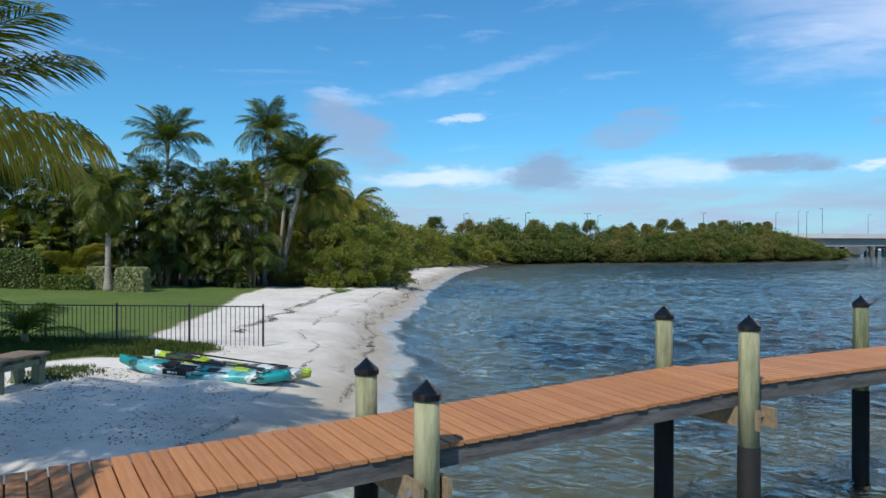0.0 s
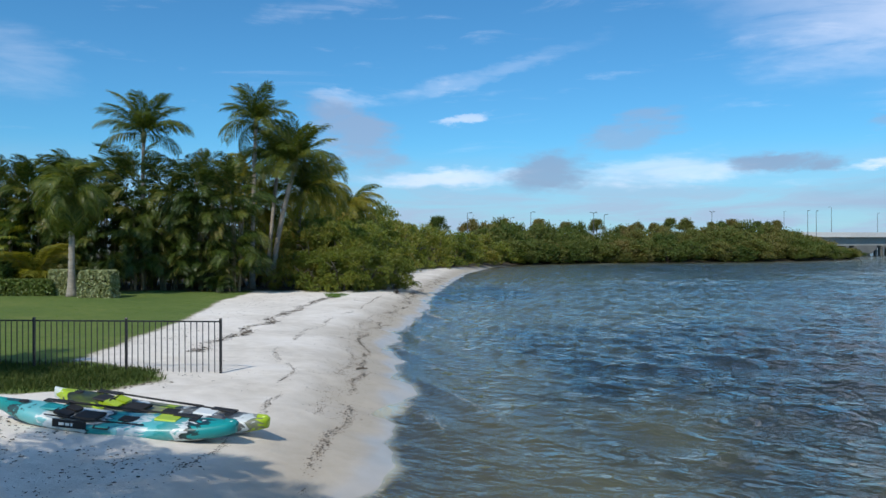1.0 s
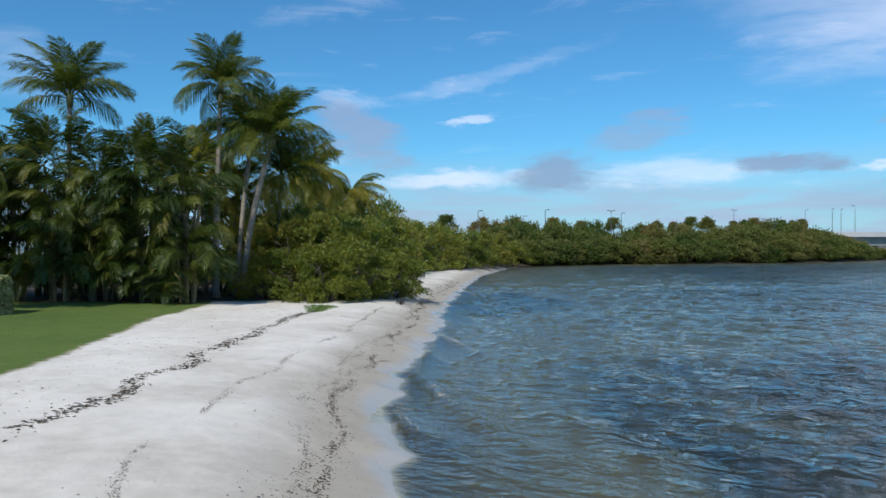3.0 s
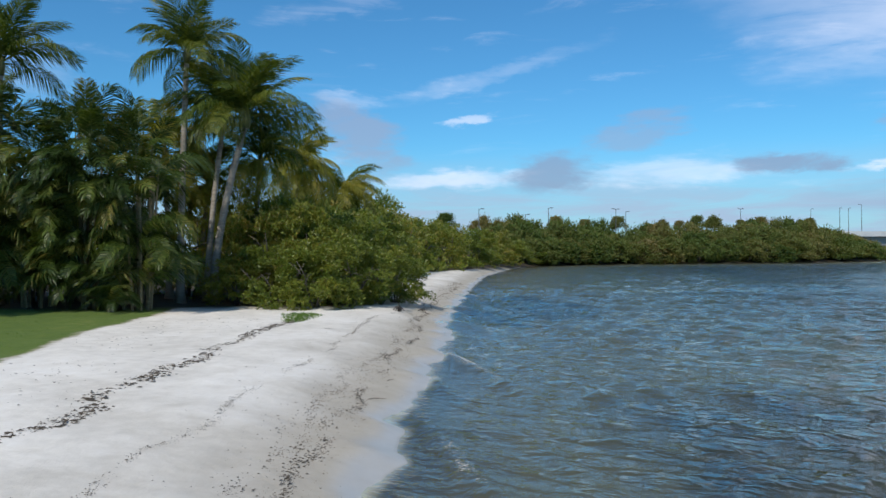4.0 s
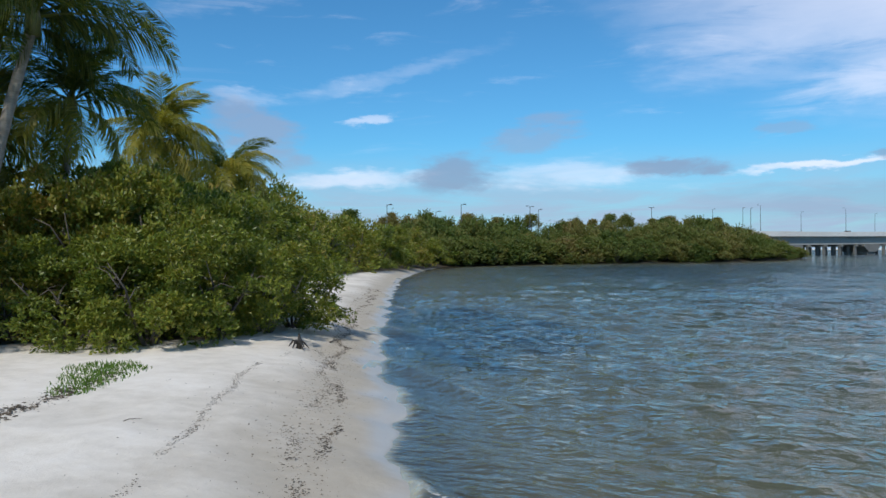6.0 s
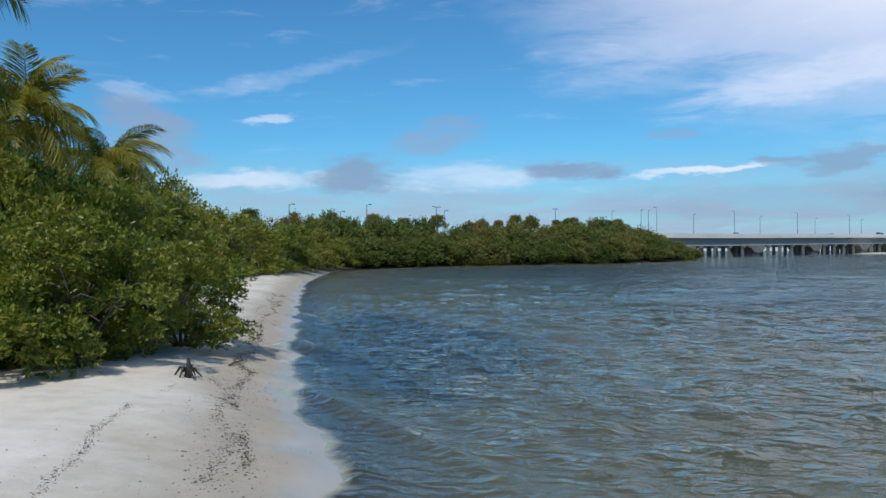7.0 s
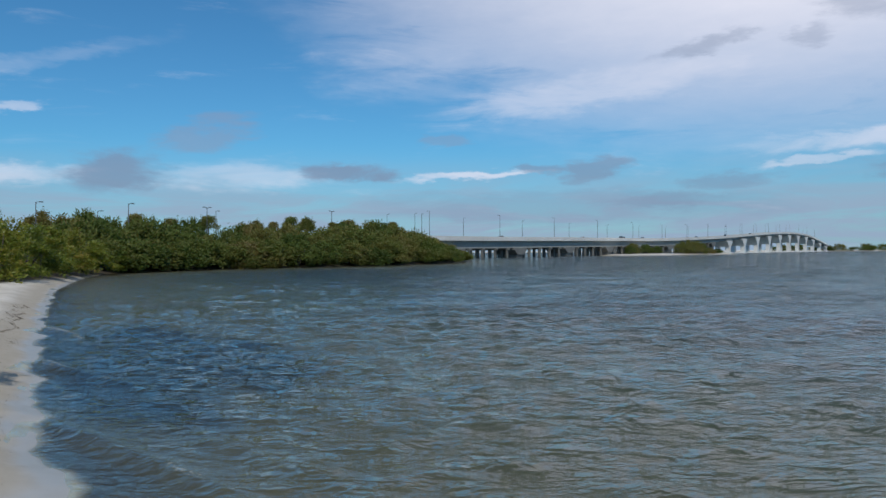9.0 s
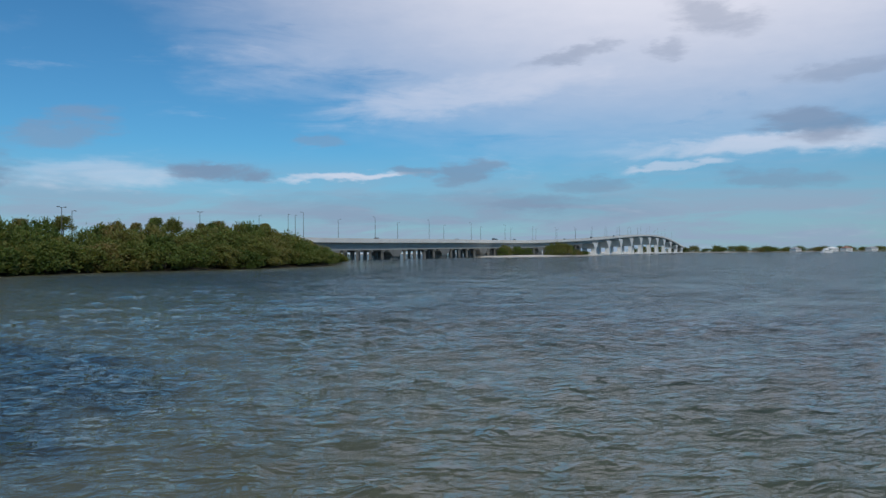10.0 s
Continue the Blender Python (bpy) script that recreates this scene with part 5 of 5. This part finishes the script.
def build_bridge():
    """A long concrete bridge: low trestle at first, then a high arch on paired columns."""
    A, D = Vector((128, 318, 0)), Vector((0.905, 0.425, 0))
    side = Vector((-D.y, D.x, 0))
    turn = math.degrees(math.atan2(D.y, D.x))
    b = thing("bridge", Matrix.Translation(A) @ pose(0, 0, 0, 0, 0, turn), "long pale concrete road bridge rising to a high arch", "bridge", kind="structure")
    rise = [(-120, 9.7), (70, 9.9), (150, 10.7), (330, 11.9), (490, 15.5), (620, 20.2), (741, 24.0), (840, 25.0), (935, 22.8), (1040, 14.5), (1148, 5.2), (1300, 3.6)]
    def top(s):
        return float(np.mean(np.interp([s + 15.0 * k for k in range(-3, 4)], *zip(*rise))))
    def deep(s):
        return float(np.interp(s, [380, 620], [3.5, 1.8]))
    def strip(s0, s1, v0, v1, za, zb, step):
        q = Build()
        n = max(1, round((s1 - s0) / step))
        for i in range(n + 1):
            s = s0 + (s1 - s0) * i / n
            for v, z in ((v0, za), (v1, za), (v1, zb), (v0, zb)):
                q.v.append((s, v, top(s) + (-2.005 - deep(s) if z is None else z)))
        for i in range(n):
            for k in range(4):
                j = (k + 1) % 4
                q.f.append((i * 4 + k, i * 4 + j, i * 4 + 4 + j, i * 4 + 4 + k))
        q.f += [(3, 2, 1, 0), tuple(n * 4 + k for k in range(4))]
        return q
    end = 1180
    part("roadway", strip(-40, end, -6.5, 6.5, -1.25, -1.0, 12), M_ASPHALT, b, "asphalt roadway")
    part("deck_slab", strip(-40, end, -7.0, 7.0, -2.0, -1.26, 12), M_CONCRETE, b)
    for v in (-7.0, 6.7):
        part("parapet", strip(-40, end, v, v + 0.3, -1.25, 0.0, 12), M_CONCRETE, b, "pale concrete parapet")
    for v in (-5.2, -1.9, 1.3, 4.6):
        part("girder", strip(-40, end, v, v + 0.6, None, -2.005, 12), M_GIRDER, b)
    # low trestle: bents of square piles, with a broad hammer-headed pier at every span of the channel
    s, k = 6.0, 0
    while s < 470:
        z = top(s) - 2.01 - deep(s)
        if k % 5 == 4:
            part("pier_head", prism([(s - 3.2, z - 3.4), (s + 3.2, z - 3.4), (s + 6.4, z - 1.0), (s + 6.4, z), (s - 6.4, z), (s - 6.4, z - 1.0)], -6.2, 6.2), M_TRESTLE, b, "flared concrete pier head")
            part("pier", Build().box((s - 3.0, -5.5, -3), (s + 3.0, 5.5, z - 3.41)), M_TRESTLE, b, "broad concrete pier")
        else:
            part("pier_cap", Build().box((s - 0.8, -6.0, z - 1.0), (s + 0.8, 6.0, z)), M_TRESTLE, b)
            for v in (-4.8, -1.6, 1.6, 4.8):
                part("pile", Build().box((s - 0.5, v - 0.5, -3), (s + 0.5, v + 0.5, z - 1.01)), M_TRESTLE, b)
        s += 11.6
        k += 1
    s = 512
    while s < 1160:
        z = top(s) - 2.01 - deep(s)
        flare = max(0.8, min(9.0, z * 0.5))
        part("pier_head", prism([(s - 2.6, z - flare), (s + 2.6, z - flare), (s + 9.5, z - 1.0), (s + 9.5, z), (s - 9.5, z), (s - 9.5, z - 1.0)], -6.5, 6.5), M_PIER, b, "flared pale concrete pier head")
        for v in (-4.6, 4.6):
            part("column", Build().box((s - 2.6, v - 1.9, -3), (s + 2.6, v + 1.9, z - flare - 0.01)), M_PIER, b, "pale concrete column")
        part("footing", Build().box((s - 6.0, -8.0, -3), (s + 6.0, 8.0, 1.1), None, 0.3), M_PIER, b, "low concrete footing in the water")
        s += 56
    for i in range(17):
        for s, v, tall in ((30.5 + i * 58.5, -6.6, 10.4), (18.5 + i * 58.5, 6.6, 9.0)):
            p = A + D * s + side * v
            street_lamp(p.x, p.y, top(s) + tall, top(s) - 1.0, 0, turn + (90 if v < 0 else -90))
    return A, D, side, top, turn


A, D, side, bridge_top, bridge_turn = build_bridge()


def car(s, lane, mat, tall, label):
    p = A + D * s + side * lane
    slope = math.degrees(math.atan((bridge_top(s + 1) - bridge_top(s - 1)) / 2))
    c = thing("car", Matrix.Translation((p.x, p.y, bridge_top(s) - 0.99)) @ pose(0, 0, 0, 0, 0, bridge_turn) @ pose(0, 0, 0, 0, -slope, 0), label, "car", "cars on the bridge")
    part("body", Build().rounded((-2.3, -0.9, 0.3), (2.3, 0.9, 0.95), 0.12), mat, c)
    cab = part("cabin", Build().box((-1.6, -0.82, 0.95), (1.1, 0.82, tall), None, 0.22), mat, c)
    part("windscreen", Build().box((-1.45, -0.84, 1.05), (0.95, 0.84, tall - 0.12), None, 0.2), M_GLASSDARK, cab)
    for x in (-1.4, 1.4):
        for y in (-0.8, 0.8):
            part("wheel", Build().tube([(x, y - 0.11, 0.34), (x, y + 0.11, 0.34)], [0.34, 0.34], 14), M_TYRE, c)


for s, lane, mat, tall in ((95, -4, M_CAR_B, 1.5), (190, -4, M_CAR_A, 1.5), (250, -4, M_CAR_B, 2.1), (262, -1, M_CAR_B, 1.9), (290, -4, M_CAR_B, 1.7), (415, -4, M_CAR_B, 1.7), (425, -1, M_CAR_A, 1.6), (505, -4, M_CAR_B, 2.3), (600, -4, M_CAR_B, 1.8)):
    car(s, lane, mat, tall, "dark car crossing the bridge" if mat is M_CAR_B else "silver car crossing the bridge")

# islet under the bridge, with low trees
for x, y, sx, sz in ((352, 408, 0.9, 0.75), (357, 411, 1.0, 1.0), (364, 407, 1.1, 0.85), (371, 405, 1.0, 0.7), (388, 399, 1.1, 1.05), (395, 398, 1.3, 1.25), (403, 400, 1.3, 1.2), (410, 402, 1.1, 0.95), (426, 409, 1.0, 0.5), (440, 416, 1.1, 0.45), (452, 424, 1.0, 0.4)):
    bush("mangrove_tree", x, y, rng.choice(FAR_CROWN), rng.choice(FAR_LIMBS), rng.uniform(0, 360), sx, sz, "low green trees on the islet beneath the bridge", "tree", "islet trees")


# ---------- far shore ----------
rng = random.Random(9)
for x, y, a in along([(1085, 860), (1130, 730), (1200, 705), (1500, 706), (1760, 678), (2000, 648), (2300, 568), (2600, 488)], 15):
    if rng.random() < 0.85:
        bush("far_tree", x - math.sin(a) * rng.uniform(6, 30), y + math.cos(a) * rng.uniform(6, 30), rng.choice(DISTANT_CROWN), rng.choice(FAR_LIMBS), rng.uniform(0, 360), rng.uniform(1.6, 2.8), rng.uniform(0.7, 1.35),
             "distant dark green tree on the opposite shore", "tree", "far shore trees")


def house(x, y, turn, w, d, h, roof, label):
    p = thing("house", pose(x, y, ground(x, y) - 0.1, 0, 0, turn), label, "house", "far shore houses")
    wall = part("wall", Build().box((-w / 2, -d / 2, 0), (w / 2, d / 2, h)), M_WHITE, p)
    b = Build()
    o = 0.8
    b.v = [(-w / 2 - o, -d / 2 - o, h), (w / 2 + o, -d / 2 - o, h), (w / 2 + o, d / 2 + o, h), (-w / 2 - o, d / 2 + o, h), (-w / 4, 0, h + d * 0.28), (w / 4, 0, h + d * 0.28)]
    b.f = [(0, 1, 5, 4), (2, 3, 4, 5), (1, 2, 5), (3, 0, 4), (3, 2, 1, 0)]
    part("roof", b, roof, p)
    n = int(w // 4)
    for i in range(n):
        for z in ([1.0, 4.0] if h > 5 else [1.0]):
            cx = -w / 2 + w * (i + 0.5) / n
            part("window", Build().box((cx - 0.9, -d / 2 - 0.05, z), (cx + 0.9, -d / 2 + 0.05, z + 1.7)), M_GLASSDARK, wall)


for x, y, w, h, roof in ((1330, 694, 16, 6, M_ROOF_GREY), (1470, 694, 26, 6.5, M_WHITE), (1530, 694, 22, 7, M_ROOF), (1620, 684, 24, 6.5, M_ROOF_GREY), (1850, 656, 26, 7, M_WHITE), (2020, 636, 40, 7, M_ROOF), (2130, 606, 46, 8, M_ROOF_GREY), (2240, 576, 60, 8, M_WHITE), (2360, 540, 40, 7, M_ROOF)):
    house(x, y, -6, w, 12, h, roof, "white waterfront house with a pale roof" if roof is not M_ROOF else "white waterfront house with a terracotta roof")


def yacht(x, y, turn):
    p = thing("motor_yacht", pose(x, y, 0, 0, 0, turn), "white motor yacht lying off the far shore", "boat")
    b = Build()
    for i in range(9):
        u = i / 8
        w = 2.4 * (1 - max(0, (u - 0.5) / 0.5) ** 2.2) + 0.05
        z1 = 1.7 + 0.9 * u * u
        for yy, z in ((-w, z1), (-w * 0.7, -0.5), (w * 0.7, -0.5), (w, z1)):
            b.v.append((-9 + 19 * u, yy, z))
    for i in range(8):
        for k in range(4):
            j = (k + 1) % 4
            b.f.append((i * 4 + k, i * 4 + j, i * 4 + 4 + j, i * 4 + 4 + k))
    b.f += [(3, 2, 1, 0), (32, 33, 34, 35)]
    part("hull", b, M_WHITE, p)
    part("cabin", Build().box((-6, -1.8, 1.7), (4, 1.8, 3.6), None, 0.5), M_WHITE, p)
    part("window_band", Build().box((-5.3, -1.75, 2.5), (3.2, 1.75, 3.1), None, 0.05), M_GLASSDARK, p)
    part("flybridge", Build().box((-4, -1.4, 3.6), (1, 1.4, 4.8), None, 0.4), M_WHITE, p)
    part("mast", Build().tube([(-2, 0, 4.8), (-2.4, 0, 7.0)], [0.08, 0.04], 6), M_WHITE, p)


yacht(830, 415, -8)


# ---------- grass, seaweed and small things on the sand ----------
def blades(name, line, n, lo, hi, seed, label, wide=0.012, mat=M_ROUGH_GRASS):
    """Grass blades scattered inside an outline."""
    rg = np.random.RandomState(seed)
    p = np.array(line)
    out = []
    while sum(len(o) for o in out) < n:
        q = rg.uniform(p.min(0), p.max(0), (n * 2, 2))
        d, ins = edge_distance(q[:, 0], q[:, 1], line, True)
        keep = ins & (rg.rand(len(q)) < np.clip(0.12 + d * 1.4, 0, 1))
        out.append(q[keep])
    q = np.concatenate(out)[:n]
    z = height(q[:, 0], q[:, 1]) - 0.01
    a, h = rg.uniform(0, 2 * np.pi, n), rg.uniform(lo, hi, n)
    lean = rg.normal(0, 0.35, (n, 2)) * h[:, None]
    w = np.stack([np.cos(a), np.sin(a), 0 * a], 1) * wide
    c = np.column_stack([q, z])
    m = c + np.column_stack([lean * 0.4, h * 0.6])
    t = c + np.column_stack([lean, h])
    v = np.stack([c - w, c + w, m + w * 0.7, m - w * 0.7, t], 1).reshape(-1, 3)
    i = np.arange(n) * 5
    b = Build()
    b.v = [tuple(r) for r in v]
    b.f = [f for k in i.tolist() for f in ((k, k + 1, k + 2, k + 3), (k + 3, k + 2, k + 4))]
    tagged(new(name, b.mesh(name, mat)), label, "grass", kind="stuff")


blades("rough_grass", [(-14, 17.6), (-9.8, 17.6), (-8.3, 18.8), (-6.7, 19.5), (-5.8, 20.7), (-6.5, 22.1), (-9.0, 23.0), (-14, 23.0)], 22000, 0.05, 0.14, 1, "rough tufts of grass along the fence")
blades("lawn_grass", [(-26, 23), (-9.1, 23.2), (-9.9, 33.0), (-10.7, 39), (-11.6, 44), (-11.7, 50.5), (-26, 50.5)], 24000, 0.012, 0.024, 2, "short mown green lawn grass", 0.013, M_GRASS_BLADE)
blades("grass_tuft", [(-7.4, 50.9), (-6.4, 51.6), (-5.7, 50.6), (-6.1, 47.9), (-6.7, 47.7)], 1500, 0.03, 0.09, 3, "small patch of grass on the sand", 0.012, M_GRASS_BLADE)
blades("bench_grass", [(-8.3, 14.6), (-7.2, 14.9), (-6.9, 16.0), (-7.6, 17.0), (-8.6, 16.6)], 1300, 0.03, 0.12, 4, "thin grass on the sand beside the bench")


def wrack(name, line, n, spread, lo, hi, seed, label, patchy=0.5):
    """Flakes of dried weed and leaves strewn along a tide line, thick in places and thin in others."""
    rg = random.Random(seed)
    seg = along(line, 0.05)
    spots = []
    while len(spots) < n:
        x, y, a = rg.choice(seg)
        if noise.noise((x * 0.9 + seed, y * 0.55, 3.1)) < patchy - 0.5 - rg.random() * 0.35:
            continue
        wob = 0.45 * noise.noise((x * 0.3, y * 0.5, seed * 7.7)) + 0.09 * noise.noise((x, y * 1.3, seed * 3.3))
        off = wob + rg.gauss(0, spread)
        spots.append((x - math.sin(a) * off, y + math.cos(a) * off))
    xy = np.array(spots)
    b = Build()
    for (cx, cy), z in zip(spots, height(xy[:, 0], xy[:, 1]).tolist()):
        r = lo + (hi - lo) * rg.random() ** 2.5
        t, e = rg.uniform(0, 6.28), rg.uniform(0.25, 0.7)
        j = len(b.v)
        for i in range(5):
            q = i * 1.2566
            u, w = math.cos(q) * r, math.sin(q) * r * e
            b.v.append((cx + u * math.cos(t) - w * math.sin(t), cy + u * math.sin(t) + w * math.cos(t), z + 0.004 + rg.random() * r * 0.14))
        b.v.append((cx, cy, z + 0.008 + r * 0.2))
        b.f += [(j + i, j + (i + 1) % 5, j + 5) for i in range(5)]
    tagged(new(name, b.mesh(name, M_WRACK)), label, "seaweed", kind="stuff")


def beside(off, y0, y1):
    """A line that follows the water's edge at a distance inland."""
    return [(x - off, y) for x, y in SHORE if y0 <= y <= y1]


wrack("seaweed_line", [(-6.6, 25), (-6.75, 29), (-6.7, 33), (-6.75, 38), (-6.85, 43), (-6.6, 48.5), (-6.4, 50)], 3000, 0.12, 0.008, 0.07, 1, "thick dark line of dried seaweed on the upper beach", 0.5)
wrack("seaweed_line", [(-4.4, 24), (-4.8, 28), (-5.0, 31), (-4.75, 35), (-4.2, 42), (-3.9, 49), (-3.4, 54)], 2600, 0.045, 0.005, 0.020, 2, "thin broken line of weed across the beach", 0.62)
wrack("seaweed_line", beside(1.0, 13, 90), 8500, 0.055, 0.005, 0.030, 3, "dark line of fresh seaweed near the water", 0.56)
wrack("seaweed_line", beside(1.4, 18, 90), 4500, 0.06, 0.005, 0.026, 4, "scattered seaweed above the water line", 0.56)
wrack("seaweed_line", beside(1.2, 18, 90), 5200, 0.34, 0.005, 0.026, 11, "loose crumbs of seaweed along the water line", 0.35)
wrack("seaweed_line", [(-3.6, 10), (-3.6, 14), (-3.1, 17.5), (-3.4, 20), (-3.9, 24)], 900, 0.035, 0.006, 0.030, 6, "thin line of weed by the kayaks", 0.5)
wrack("leaf_litter", [(-7.2, 10), (-6.8, 12.5), (-6.6, 15.2), (-7.6, 17.5)], 1500, 0.75, 0.008, 0.045, 5, "dead leaves strewn on the sand by the bench", 0.4)
wrack("leaf_litter", [(-5.0, 11), (-4.6, 13), (-4.4, 15.5)], 600, 0.55, 0.008, 0.04, 7, "dead leaves strewn on the sand near the dock", 0.4)
wrack("leaf_litter", [(-7.5, 20.0), (-6.2, 20.3), (-5.4, 21.5)], 160, 0.25, 0.012, 0.06, 8, "dead leaves strewn by the fence", 0.4)
wrack("beach_specks", [(-3.4, 20), (-3.7, 30), (-4.0, 40), (-3.2, 50)], 380, 0.8, 0.008, 0.03, 9, "specks of weed scattered over the sand", 0.3)
wrack("beach_specks", [(-8.2, 26), (-9.0, 34), (-9.2, 44), (-8.5, 50)], 380, 0.9, 0.010, 0.05, 10, "bits of weed scattered over the upper sand", 0.4)


def stick(x, y, length, turn, r, label):
    p = thing("driftwood_stick", pose(x, y, ground(x, y) + r * 0.6, 0, 0, turn), label, "driftwood", "driftwood")
    part("stem", Build().tube([(0, 0, 0), (length * 0.4, 0.03, 0.01), (length, -0.02, 0)], [r, r * 0.9, r * 0.4], 6), M_STICK, p)
    part("twig", Build().tube([(length * 0.5, 0, 0), (length * 0.7, length * 0.16, r * 2)], [r * 0.5, r * 0.2], 5), M_STICK, p)


for x, y, l, t, r in ((-2.75, 37.2, 0.35, 10, 0.008), (-2.55, 39.3, 0.3, 70, 0.007), (-5.0, 46.0, 0.25, 40, 0.006), (-2.6, 57.2, 0.8, 70, 0.03), (-2.45, 24.9, 0.3, 20, 0.03)):
    stick(x, y, l, t, r, "thin grey driftwood stick on the sand")


def driftwood_root(x, y):
    """A small dark tangle of roots washed up under the bushes."""
    rg = random.Random(3)
    p = thing("driftwood_root", pose(x, y, ground(x, y)), "small dark tangle of driftwood roots on the sand", "driftwood")
    part("stump", Build().tube([(0, 0, -0.05), (0.03, 0, 0.16), (0.02, 0.03, 0.36)], [0.08, 0.06, 0.025], 8), M_ROOT, p, "", None, True)
    for i in range(6):
        a = i * 1.05
        c, t = math.cos(a), math.sin(a)
        part("root", Build().tube([(0.03 * c, 0.03 * t, 0.12), (0.12 * c, 0.12 * t, 0.14 + 0.1 * rg.random()), (0.26 * c, 0.26 * t, 0.0)], [0.035, 0.028, 0.012], 6), M_ROOT, p)


driftwood_root(-3.3, 54.6)


def foam(name, n, seed):
    """Flecks of foam on the crests of small waves breaking along the beach, thick in places."""
    rg = np.random.RandomState(seed)
    y = rg.uniform(12, 80, n * 60)
    d = rg.uniform(0.15, 2.2, n * 60)
    x = np.interp(y, [p[1] for p in SHORE], [p[0] for p in SHORE]) + d
    lump = np.array([noise.noise((0.9 * a, 0.35 * b, 2.2)) for a, b in zip(x, y)])
    keep = (surf(d, y) > 0.078 + 0.05 * rg.rand(len(y))) & (lump > -0.10 + 0.40 * rg.rand(len(y)))
    x, y = x[keep][:n], y[keep][:n]
    b = Build()
    for cx, cy, z, u, t in zip(x, y, wave(x, y), rg.rand(len(x)), rg.uniform(0, 6.28, len(x))):
        r, j = 0.006 + 0.020 * u ** 2, len(b.v)
        for i in range(5):
            b.v.append((cx + r * math.cos(t + i * 1.2566), cy + 0.6 * r * math.sin(t + i * 1.2566), z + 0.006))
        b.v.append((cx, cy, z + 0.008 + r * 0.25))
        b.f += [(j + i, j + (i + 1) % 5, j + 5) for i in range(5)]
    tagged(new(name, b.mesh(name, M_FOAM)), "thin white foam on small breaking waves", "foam", kind="stuff")


foam("sea_foam", 1300, 4)
